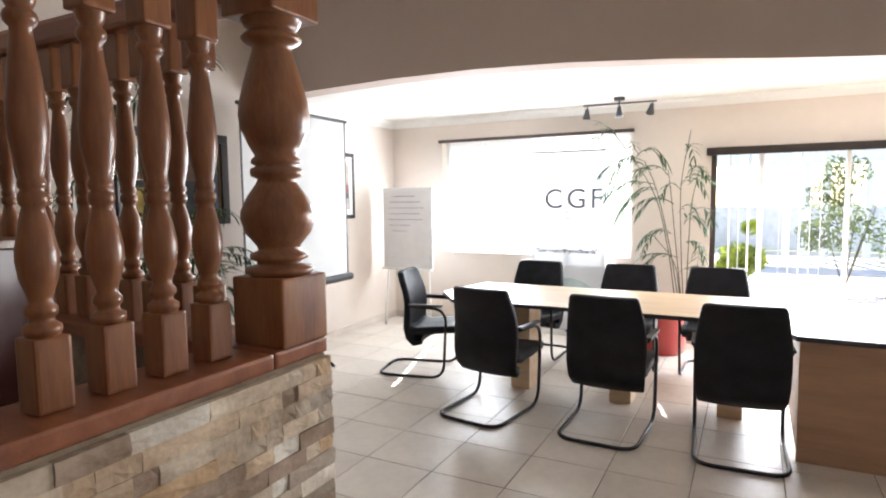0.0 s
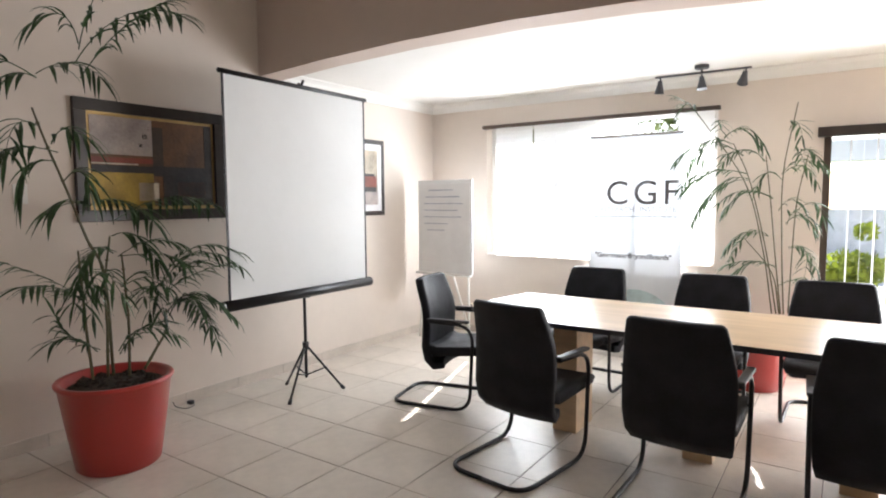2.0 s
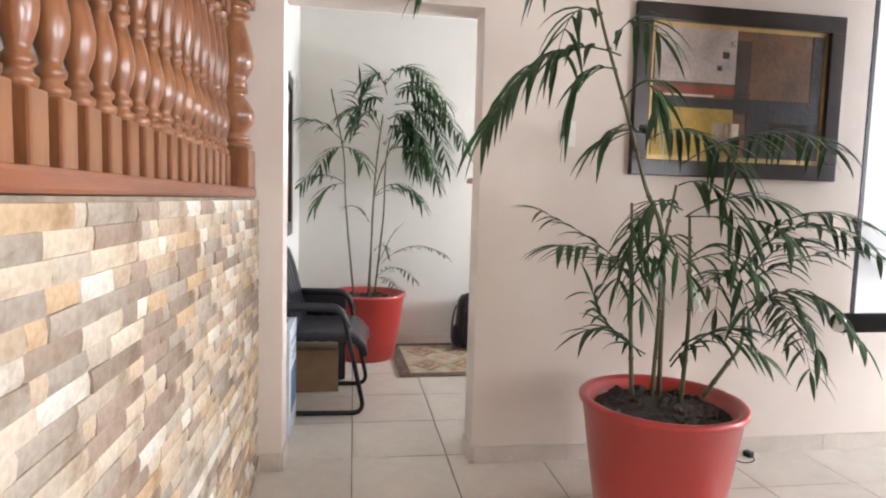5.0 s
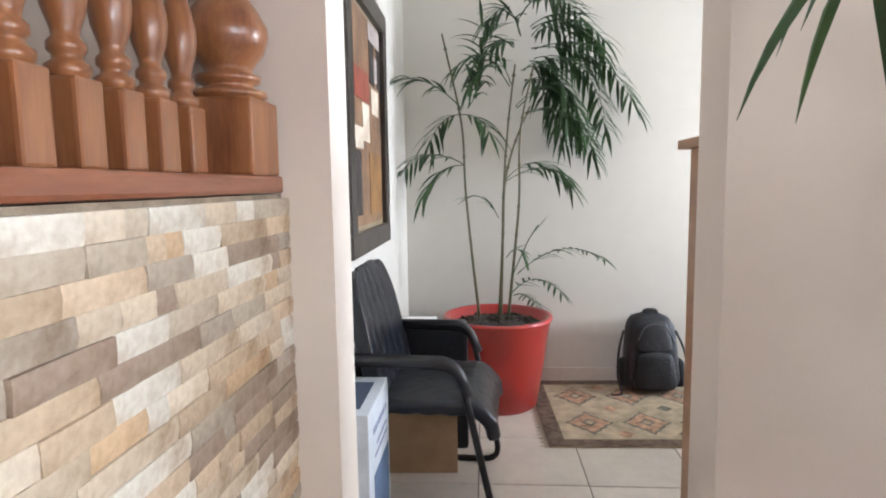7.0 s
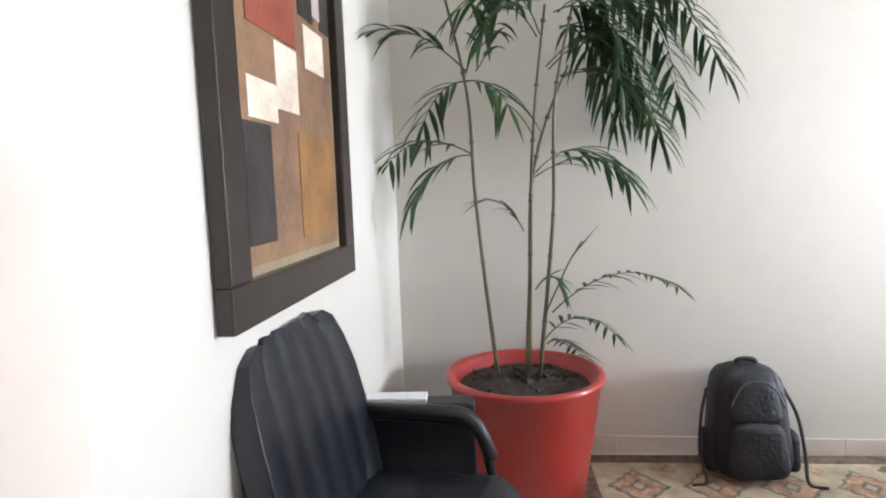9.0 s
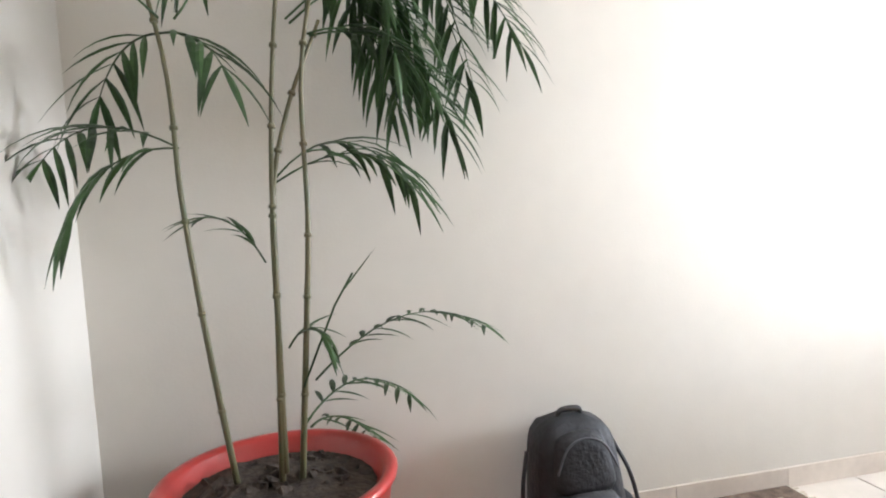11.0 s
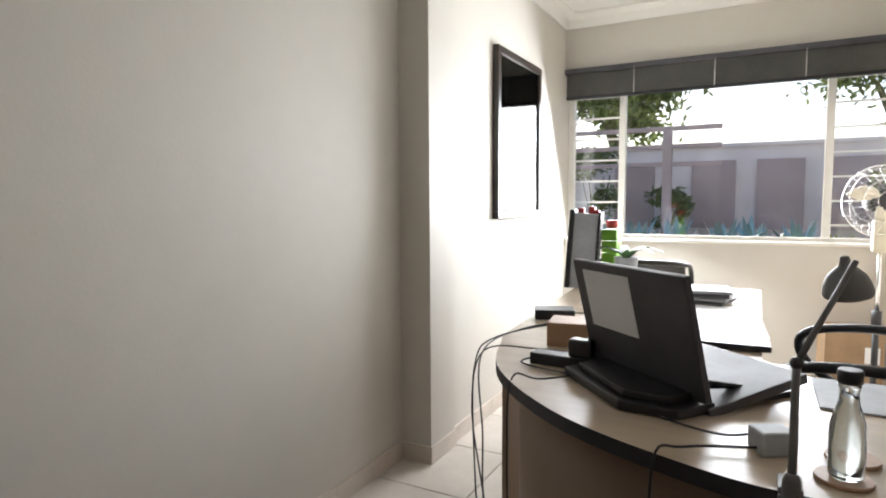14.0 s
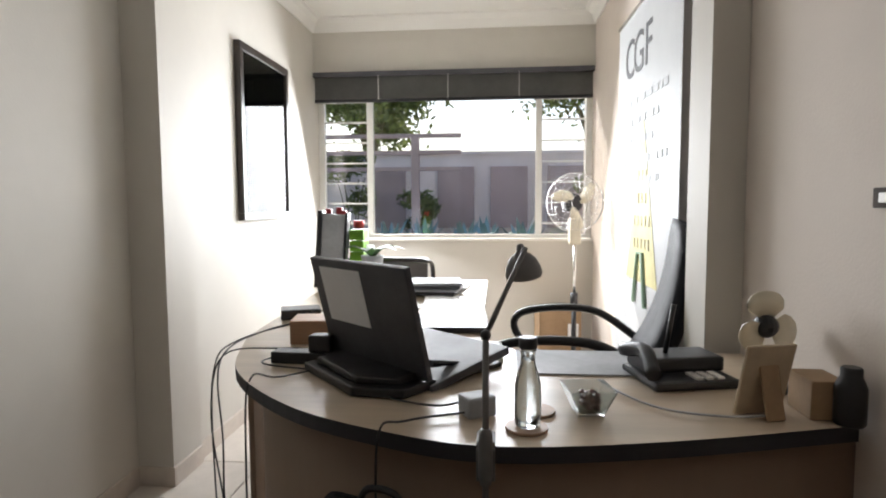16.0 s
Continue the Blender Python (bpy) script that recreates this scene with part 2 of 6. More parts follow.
def slab(name, boxes, material, label="", category="", kind="structure", bevel=0.0):
    bm = bmesh.new()
    for b in boxes:
        box(bm, *b)
    return tagged(part(name, bm, material), label, category, "", kind)


# plan, in metres
WX, JX = 0.0, -0.17          # faces of the wall with the doorway
PX = -2.32                   # far wall of the back room
NY, OY = 5.44, 5.27          # inner faces of the north walls
CZ, OZ, BZ = 2.56, 2.43, 2.72          # ceilings
BY = 3.0                     # bulkhead
DH = 2.07                    # doorway height
EX, SY, HZ = 8.4, -5.0, 3.5  # far sides and high ceiling

# walls
slab("wall_west", [(JX, WX, -5.0, 0.0, -0.02, HZ), (JX, WX, 0.0, 0.86, DH, HZ), (JX, WX, 0.86, 5.78, -0.02, HZ)], M_WALL, "cream painted wall with an open doorway beside the stone balustrade", "wall")
slab("wall_north", [(0.0, 0.72, NY, NY + 0.22, -0.02, CZ + .05), (0.72, 3.04, NY, NY + 0.22, -0.02, 0.885), (0.72, 3.04, NY, NY + 0.22, 2.28, CZ + .05),
                    (3.04, 3.82, NY, NY + 0.22, -0.02, CZ + .05), (3.82, 7.3, NY, NY + 0.22, 2.05, CZ + .05), (7.3, EX, NY, NY + 0.22, -0.02, CZ + .05)], M_WALL, "cream painted outer wall with a wide window and a sliding door", "wall")
slab("wall_east", [(EX, EX + .2, SY, NY + .22, -0.02, HZ)], M_WALL, "plain cream painted wall", "wall")
slab("wall_south", [(PX - .2, EX + .2, SY - .2, SY, -0.02, HZ)], M_WALL, "plain cream painted wall", "wall")
arch = [(0.0, 2.50), (0.7, 2.535), (1.5, 2.555), (2.3, 2.55), (3.0, 2.52), (3.7, 2.465), (4.4, 2.39), (5.2, 2.32), (EX, 2.2)]
bm = bmesh.new()
rows = [[bm.verts.new((x, y, z)) for x, z in arch + [(EX, HZ), (0.0, HZ)]] for y in (BY, BY + .22)]
bm.faces.new(rows[0])
bm.faces.new(rows[1][::-1])
for i in range(len(rows[0])):
    j = (i + 1) % len(rows[0])
    bm.faces.new((rows[0][i], rows[1][i], rows[1][j], rows[0][j]))
tagged(part("bulkhead", bm, M_BULK), "taupe painted bulkhead over the opening to the meeting area", "wall", "", "structure")
slab("ceiling_meeting", [(0.0, EX, BY + .22, NY + .22, CZ, CZ + 0.1)], M_CEIL, "white flat ceiling", "ceiling")
slab("ceiling_high", [(JX, EX + .2, SY, BY + .3, HZ, HZ + 0.1)], M_CEIL, "white high ceiling", "ceiling")
slab("wall_back_room_west", [(PX - .2, PX, -0.5, 3.22, -0.02, BZ + .05)], M_WALL2, "smooth cream wall of the back room", "wall")
slab("wall_back_room_south", [(PX, JX, -0.5, -0.14, -0.02, BZ + .05)], M_WALL2, "smooth cream wall of the back room", "wall")
slab("pier_west", [(PX - .2, PX + .15, 3.22, 3.45, -0.02, OZ + .05)], M_WALL2, "cream pier beside the office opening", "wall")
slab("pier_east", [(JX - .1, JX - 0.001, 2.68, 2.86, -0.02, OZ + .05)], M_WALL2, "cream pier beside the office opening", "wall")
slab("wall_office_west", [(PX - .2, -2.19, 3.45, OY + .25, -0.02, OZ + .05)], M_WALL2, "glossy cream office wall", "wall")
slab("wall_office_north", [(-2.19, JX, OY, OY + .25, -0.02, .88), (-2.19, JX, OY, OY + .25, 2.10, OZ + .05)], M_WALL2, "cream office wall below and above the window", "wall")
slab("ceiling_office", [(PX - .2, JX, 3.22, OY + .25, OZ + .05, OZ + .15), (PX - .2, JX, -0.5, 3.22, BZ, BZ + .1), (PX - .2, JX, 3.22, 3.32, OZ + .15, BZ + .1)], M_CEIL, "white office ceiling", "ceiling")

# ground and floor bed
slab("ground", [(-60, 60, 5.9, 90, -0.2, -0.06)], M_GRASS, "green lawn outside", "ground")
slab("floor", [(PX - .2, EX + .2, SY - .2, NY + .3, -0.1, -0.004)], M_GROUT, "brown grouted floor bed under beige tiles", "floor")


def cornice(x0, y0, x1, y1, z, inward):
    """A cove moulding under a ceiling."""
    bm = bmesh.new()
    d = Vector((x1 - x0, y1 - y0, 0)).normalized()
    nrm = Vector(inward)
    prof = [(0, -0.09), (0.012, -0.09), (0.02, -0.07), (0.035, -0.035), (0.065, -0.015), (0.085, -0.012), (0.085, 0.0), (0.0, 0.0)]
    rows = [[bm.verts.new(Vector((px, py, z)) + nrm * a + Vector((0, 0, b))) for a, b in prof] for px, py in ((x0, y0), (x1, y1))]
    for i in range(len(prof)):
        bm.faces.new((rows[0][i], rows[0][(i + 1) % len(prof)], rows[1][(i + 1) % len(prof)], rows[1][i]))
    bm.faces.new(rows[0])
    bm.faces.new(rows[1])
    return tagged(part("trim", bm, M_CEIL), "white plaster cove moulding under the ceiling", "moulding", "", "structure")


cornice(0.0, NY, EX, NY, CZ, (0, -1, 0))
cornice(0.0, BY + .22, 0.0, NY, CZ, (1, 0, 0))
cornice(-2.19, OY, JX, OY, OZ + .05, (0, -1, 0))
cornice(-2.19, 3.45, -2.19, OY, OZ + .05, (1, 0, 0))
cornice(JX, 3.22, JX, OY, OZ + .05, (-1, 0, 0))

# stone wall with balustrade
LZ = 1.21                     # top of the stone
BX, BYW = 3.305, -0.105        # its corner
T = 0.18                     # its thickness
slab("wall_stone", [(0.002, BX - .012, BYW - T + .012, BYW - .012, 0, LZ), (BX - T + .012, BX - .012, -3.4, BYW - T + .012, 0, LZ)], M_MORTAR, "low wall clad in split stone strips under a wooden balustrade", "wall")
balustrade = tagged(new("balustrade"), "red varnished turned wooden balustrade on the low stone wall", "balustrade")
bm = bmesh.new()
box(bm, 0.002, BX - .004, BYW - T, BYW - .004, LZ + .002, LZ + .04)
bevelled(bm, .008)
part("ledge", bm, M_LEDGE, balustrade)
bm = bmesh.new()
box(bm, BX - T, BX - .004, -3.4, BYW - T - .002, LZ + .002, LZ + .04)
bevelled(bm, .008)
part("ledge", bm, M_LEDGE, balustrade)
RZ = 2.01                    # underside of the rail
bm = bmesh.new()
box(bm, 0.002, BX - T / 2 + .05, BYW - T / 2 - .045, BYW - T / 2 + .045, RZ, RZ + .07)
bevelled(bm, .015)
part("handrail", bm, M_LEDGE, balustrade)
bm = bmesh.new()
box(bm, BX - T / 2 - .045, BX - T / 2 + .045, -3.4, BYW - T / 2 - .06, RZ, RZ + .07)
bevelled(bm, .015)
part("handrail", bm, M_LEDGE, balustrade)


def turned(z0, z1, s, base, big):
    """A turned post: square blocks at both ends, two vases and rings between."""
    bm = bmesh.new()
    h = z1 - z0
    box(bm, -s, s, -s, s, z0, z0 + base)
    box(bm, -s, s, -s, s, z1 - base, z1)
    bevelled(bm, .006)
    a, b = z0 + base, z1 - base
    H = b - a
    R = s * (1.12 if big else 1.05)
    prof = [(.80, 0), (.92, .012), (.92, .03), (.62, .042), (.60, .055), (.78, .065), (.78, .085), (.55, .10), (.60, .12), (.88, .17), (1.0, .225), (.98, .26), (.80, .315), (.56, .365),
            (.50, .385), (.68, .395), (.70, .41), (.68, .425), (.52, .435), (.66, .445), (.66, .46), (.55, .475), (.72, .52), (.90, .58), (.95, .63), (.90, .69), (.72, .79), (.55, .87), (.50, .90), (.72, .915), (.80, .93), (.72, .945), (.55, .955), (.72, .975), (.80, 1)]
    lathe(bm, [(R * r, a + H * t) for r, t in prof], 20, close=False)
    return bm


me_b = mesh("baluster", turned(LZ + .04, RZ, .0285, .12, False), M_WOOD)
me_n = mesh("newel", turned(LZ + .04, RZ + .12, .075, .155, True), M_WOOD)
n = 29
for i in range(n):
    ob = new("baluster", me_b)
    ob.location = (0.27 + (BX - 0.30 - 0.27) * i / (n - 1), BYW - T / 2, 0)
    ob.parent = balustrade
for i in range(25):
    ob = new("baluster", me_b)
    ob.location = (BX - T / 2, BYW - .27 - .108 * i, 0)
    ob.parent = balustrade
for p in ((BX - .078, BYW - .078), (0.09, BYW - .082)):
    ob = new("newel_post", me_n)
    ob.location = (*p, 0)
    ob.parent = balustrade
ped = thing("pedestal", "narrow reddish brown wooden pedestal behind the balustrade", "pedestal", pose(2.72, -.56, .62, 0, 0, 20))
boxpart("body", (-.08, .08, -.08, .08, 0, .86), mat("purple_brown_wood", (.16, .06, .055), .35, coat=.3), ped)
boxpart("top", (-.09, .09, -.09, .09, .86, .88), M_WOOD, ped)
# floor of the raised lounge behind
slab("floor_lounge", [(0.002, BX - T, SY, BYW - T, 0.0, 0.62)], M_PAVE, "raised floor behind the stone wall", "floor")


# north window of the meeting area
def window(name, x0, x1, z0, z1, y, posts, material, label, bars=()):
    w = tagged(new(name), label, "window", "", "structure")
    f = .045
    for d in ((x0, x1, y, y + .05, z0, z0 + f), (x0, x1, y, y + .05, z1 - f, z1), (x0, x0 + f, y, y + .05, z0 + f, z1 - f), (x1 - f, x1, y, y + .05, z0 + f, z1 - f)):
        boxpart("window_frame", d, material, w)
    for p in posts:
        boxpart("mullion", (p - f / 2, p + f / 2, y, y + .05, z0 + f, z1 - f), material, w)
    xs = [x0 + f] + sum([[p - f / 2, p + f / 2] for p in posts], []) + [x1 - f]
    for a, b in zip(xs[::2], xs[1::2]):
        g = boxpart("pane", (a, b, y + .022, y + .028, z0 + f, z1 - f), M_GLASS, w, bevel=0)
        g.visible_shadow = False
    for a, b, zs in bars:
        for z in zs:
            boxpart("burglar_bar", (a, b, y - .014, y - .004, z, z + .012), material, w, bevel=0)
    return w


window("window_1", 0.72, 3.04, 0.885, 2.28, NY + .12, [1.5, 2.28], M_ALU, "wide white-framed window behind a pale blind")
boxpart("sill", (0.74, 3.02, NY - .02, NY + .12, 0.887, 0.905), M_SWITCH, tagged(new("window_sill"), "white window sill", "sill", "", "structure"))
blind = thing("roller_blind", "white translucent blind pulled down in the meeting area window", "blind")
for x0, x1 in ((0.86, 1.288), (1.303, 1.97), (2.72, 3.02)):
    bm = bmesh.new()
    prev = None
    for i in range(35):
        z = 2.25 - 1.36 * i / 34
        y = NY - .034 - (.006 if i % 2 else 0)
        cur = [bm.verts.new((x0, y, z)), bm.verts.new((x1, y, z))]
        if prev:
            bm.faces.new((prev[0], prev[1], cur[1], cur[0]))
        prev = cur
    part("blind_fabric", bm, M_BLIND, blind)
boxpart("head_rail", (0.70, 3.06, NY - .06, NY - .003, 2.25, 2.285), M_BRONZE, blind)

slider = tagged(new("door_sliding"), "bronze aluminium sliding glass door to the garden", "door", "", "structure")
for d in ((3.82, 7.3, NY + .05, NY + .12, 1.99, 2.05), (3.82, 7.3, NY + .05, NY + .12, 0, 0.03), (3.82, 3.87, NY + .05, NY + .12, .03, 1.99), (7.25, 7.3, NY + .05, NY + .12, .03, 1.99)):
    boxpart("door_frame", d, M_BRONZE, slider)
for x in (4.28, 5.0, 5.9, 6.6):
    boxpart("stile", (x - .02, x + .02, NY + .06, NY + .10, .03, 1.99), M_ALU if x < 5.5 else M_BRONZE, slider)
for a, b in ((3.87, 4.26), (4.30, 4.98), (5.02, 5.88), (5.92, 6.58), (6.62, 7.25)):
    boxpart("pane", (a, b, NY + .078, NY + .084, .03, 1.99), M_GLASS, slider, bevel=0).visible_shadow = False
vb = thing("vertical_blind", "drawn-back vertical blind with a brown head rail above the sliding door", "blind")
boxpart("head_rail", (3.78, 7.35, NY - .09, NY - .003, 1.965, 2.04), M_DARKW, vb)
for i in range(9):
    bm = bmesh.new()
    box(bm, -.035, .035, -.001, .001, .05, 1.963)
    s = part("blind_slat", bm, M_BLIND, vb)
    s.matrix_world = pose(4.0 + .085 * i + (.1 if i > 3 else 0), NY - .045, 0, 0, 0, 84 + 5 * math.sin(i * 2))


# text
def text(name, s, size, m, material, parent=None, extrude=.0006, bold=0.0, align="CENTER"):
    cu = bpy.data.curves.new(name, "FONT")
    cu.body, cu.size, cu.extrude, cu.align_x, cu.offset = s, size, extrude, align, bold
    tmp = bpy.data.objects.new("tmp", cu)
    me = bpy.data.meshes.new_from_object(tmp)
    bpy.data.objects.remove(tmp)
    me.materials.clear()
    me.materials.append(material)
    ob = new(name, me)
    ob.parent = parent
    ob.matrix_local = m
    return ob


def bars(name, rows, material, parent, dy=0.0, depth=.001):
    """Lines of writing that cannot be read: (x0, x1, z, height) on the plane y=0, facing -y."""
    root = None
    for x0, x1, z, h in rows:
        bm = bmesh.new()
        x = x0
        while x < x1:
            w = min(random.uniform(.4, 1.6) * h * 2.4, x1 - x)
            box(bm, x, x + w, -depth, 0, z, z + h)
            x += w + h * .7
        p = part(name, bm, material, parent)
        p.location.y = dy
        p["kind"] = "stuff"
    return p


# roll-up banner before the window
def banner(m, w, h, label, triangle):
    b = thing("banner_stand", label, "banner", m)
    boxpart("banner_sheet", (-w / 2, w / 2, -.001, .001, .07, h), M_BANNER, b, bevel=0)
    boxpart("top_rail", (-w / 2, w / 2, -.008, .008, h, h + .02), M_CHROME, b)
    boxpart("base", (-w / 2, w / 2, -.06, .06, 0, .07), M_CHROME, b)
    bm = bmesh.new()
    tube(bm, [(0, .03, .07), (0, .02, h)], .008)
    part("pole", bm, M_CHROME, b)
    flat = pose(0, -.003, 0, 90)
    for k, ch_ in enumerate("CGF"):
        w_ = (.28, .30, .27)[k] if not triangle else .17
        text("letter", ch_, .31 if not triangle else .26, flat @ pose(((-.16, .10, .32) if not triangle else (-.26, -.10, .06))[k], h - .62 if not triangle else h - .28, 0), M_INK, b)
    if not triangle:
        for x, word in ((-.16, "RESEARCH"), (.21, "INSTITUTE")):
            text("word", word, .068, flat @ pose(x, h - .69, 0), M_GREYINK, b)
        for x, word in ((-.20, "\"Governance"), (.045, "Beyond"), (.24, "Boards\"")):
            text("word", word, .062, flat @ pose(x, h - 1.12, 0), M_INK, b, bold=.002)
        bars("small_print", [(-w * .45, w * .45, h - .74, .012)], M_GREYINK, b, -.003)
        bm = bmesh.new()
        v = [bm.verts.new((.02 + .4 * math.cos(a), -.003, .25 + .4 * math.sin(a))) for a in [math.pi * i / 24 for i in range(25)] if .02 + .4 * math.cos(a) < w / 2]
        bm.faces.new(v)
        part("printed_shape", bm, mat("pale_teal_print", (.55, .68, .68)), b)
    else:
        bars("small_print", [(-w * .4, w * .35 - .1 * (i % 3), h - .42 - .09 * i, .03) for i in range(5)], mat("faint_ink", (.60, .62, .64)), b, -.003)
        bm = bmesh.new()
        bm.faces.new([bm.verts.new(p) for p in ((-.26, -.003, .80), (.26, -.003, .80), (0.0, -.003, 1.55))])
        part("printed_shape", bm, mat("pale_yellow_print", (.80, .73, .36)), b)
        amber = mat("amber_print", (.72, .64, .36))
        for z in (.95, 1.05, 1.15, 1.25):
            for x in (-.12, -.06, 0, .06, .12):
                if abs(x) < (1.5 - z) * .3:
                    boxpart("printed_block", (x - .014, x + .014, -.006, -.004, z, z + .045), amber, b, bevel=0)
        bm = bmesh.new()
        tube(bm, [(-.1, -.006, .7), (-.04, -.006, .93), (.04, -.006, .93), (.1, -.006, .7)], .012, 4)
        part("printed_shape", bm, mat("green_print", (.34, .50, .38)), b)
    return b


banner(pose(2.375, 5.29, 0), .84, 2.06, "white roll-up banner with grey lettering standing before the meeting area window", False)
banner(pose(-.215, 3.66, 0, 0, 0, -90 + 1), 1.0, 2.02, "white roll-up banner with a yellow triangle leaning by the office wall", True)


# projection screen on a tripod
scr = thing("projection_screen", "white projection screen with black edges on a black tripod", "projection screen", pose(.62, 2.89, 0, 0, 0, -88.5))
SW = .70
boxpart("screen_fabric", (-SW, SW, -.001, .001, .82, 2.315), M_SCREEN, scr, bevel=0)
boxpart("side_border", (-SW, -SW + .016, -.003, .003, .82, 2.315), M_BLACKM, scr, bevel=0)
boxpart("side_border", (SW - .016, SW, -.003, .003, .82, 2.315), M_BLACKM, scr, bevel=0)
bm = bmesh.new()
tube(bm, [(-SW - .02, 0, 2.33), (SW + .02, 0, 2.33)], .016, 10)
part("top_bar", bm, M_BLACKM, scr)
bm = bmesh.new()
tube(bm, [(-SW - .04, 0, .795), (SW + .04, 0, .795)], .038, 14)
part("screen_case", bm, M_BLACKM, scr)
bm = bmesh.new()
tube(bm, [(SW + .04, 0, .795), (SW + .055, 0, .795)], .036, 14)
part("end_cap", bm, M_CHROME, scr)
bm = bmesh.new()
tube(bm, [(-.02, -.05, .12), (-.02, -.05, 2.37)], .012, 8)
part("pole", bm, M_BLACKM, scr)
bm = bmesh.new()
tube(bm, [(-.02, -.05, 2.31), (-.02, 0, 2.385)], .01, 8)
part("bracket", bm, M_DARKP, scr)
bm = bmesh.new()
tube(bm, [(-.02, -.05, .77), (-.02, 0, .77)], .022, 8)
part("bracket", bm, M_DARKP, scr)
bm = bmesh.new()
tube(bm, [(-.02, -.05, .34), (-.02, -.05, .40)], .025, 10)
part("collar", bm, M_DARKP, scr)
for a in (20, 140, 260):
    c, s = math.cos(radians(a)), math.sin(radians(a))
    bm = bmesh.new()
    tube(bm, [(-.02, -.05, .38), (-.02 + .28 * c, -.05 + .28 * s, .012)], .009, 6)
    tube(bm, [(-.02, -.05, .14), (-.02 + .16 * c, -.05 + .16 * s, .19)], .006, 6)
    leg = part("leg", bm, M_BLACKM, scr)
    bm = bmesh.new()
    tube(bm, [(-.02 + .265 * c, -.05 + .265 * s, .03), (-.02 + .29 * c, -.05 + .29 * s, .0)], .014, 8)
    part("rubber_foot", bm, M_DARKP, leg)

# flip chart
fc = thing("flip_chart", "white flip chart easel with written paper in the corner", "flip chart", pose(.50, 4.93, 0, 0, 0, -2))
boxpart("board", (-.35, .35, .004, .02, .72, 1.70), M_WHITE, fc)
boxpart("paper_pad", (-.33, .33, -.006, .003, .84, 1.66), M_PAPER, fc)
boxpart("tray", (-.35, .35, -.05, .004, .70, .72), M_ALU, fc)
bars("writing", [(-.20, .12, 1.59, .008), (-.24, .20, 1.52, .008), (-.26, .24, 1.45, .007), (-.26, .18, 1.38, .007), (-.26, .22, 1.31, .007), (-.26, .05, 1.24, .007), (-.22, .0, 1.17, .007)], M_BLUEINK, fc, -.007)
for x, y, k in ((-.31, -.02, -.06), (.31, -.02, .06), (0, .05, 0)):
    bm = bmesh.new()
    tube(bm, [(x * .9, .03, .95), (x + k * .3, y + (.42 if k == 0 else 0), .0)], .011, 8)
    part("leg", bm, M_ALU, fc)


# pictures on walls: hung on the plane y=0, facing -y
def picture(name, m, w, h, fw, label, art, frame_m=None, mat_w=.0, mat_m=None, gloss=True, depth=.035):
    p = thing(name, label, "picture", m)
    for d in ((-w / 2, w / 2, -depth, 0, h / 2 - fw, h / 2), (-w / 2, w / 2, -depth, 0, -h / 2, -h / 2 + fw), (-w / 2, -w / 2 + fw, -depth, 0, -h / 2 + fw, h / 2 - fw), (w / 2 - fw, w / 2, -depth, 0, -h / 2 + fw, h / 2 - fw)):
        boxpart("frame", d, frame_m or M_DARKW, p, bevel=.004)
    iw, ih = w / 2 - fw, h / 2 - fw
    if mat_w:
        boxpart("mount", (-iw, iw, -.012, -.004, -ih, ih), mat_m, p, bevel=0)
        iw, ih = iw - mat_w, ih - mat_w
    boxpart("canvas", (-iw, iw, -.016, -.0125, -ih, ih), art[0], p, bevel=0)
    for mt, shapes in art[1]:
        for x0, x1, z0, z1 in shapes:
            boxpart("painted_area", (x0 * iw, x1 * iw, -.0185, -.0155, z0 * ih, z1 * ih), mt, p, bevel=0)
    if gloss:
        boxpart("picture_glass", (-w / 2 + fw, w / 2 - fw, -.024, -.022, -h / 2 + fw, h / 2 - fw), M_PICGLASS, p, bevel=0).visible_shadow = False
    return p


A = lambda n, c, s=None: mat(n, c, .5, vary=.35, scale=6, second=s, bump=.3, bscale=40)
gold = mat("gilt_slip", (.55, .38, .16), .4, metal=.6)
a_brown, a_grey, a_ochre, a_dark, a_red, a_cream = A("brown_paint", (.16, .07, .025), (.06, .03, .015)), A("grey_paint", (.42, .36, .33), (.24, .2, .19)), A("ochre_paint", (.42, .28, .04), (.25, .17, .03)), A("dark_paint", (.03, .022, .02)), A("rust_paint", (.24, .05, .025), (.12, .03, .02)), A("cream_paint_daub", (.62, .56, .46), (.4, .3, .22))
picture("painting", pose(0.002, 2.09, 1.755, 0, 0, 90), 1.06, .78, .075, "dark-framed abstract painting in brown, grey and ochre on the cream wall",
        (a_brown, [(a_grey, [(-1, -.06, .16, 1)]), (a_dark, [(-1, -.06, -.24, -.08), (-.06, 1, -.30, -.06), (.86, 1, -.06, 1), (.10, 1, -1, -.30), (-.22, -.14, .55, .66), (-.14, -.08, .74, .83), (-.28, -.22, .36, .44)]), (a_ochre, [(-1, -.06, -1, -.24)]), (a_red, [(-1, -.06, -.02, .10), (.35, .86, -.80, -.42)]), (a_cream, [(-.30, .02, -.88, -.46), (-1, -.3, -.06, -.03)]), (A("umber_shadow", (.06, .035, .02)), [(-.06, .12, -.06, .85)])]),
        mat_w=.022, mat_m=gold, gloss=False)
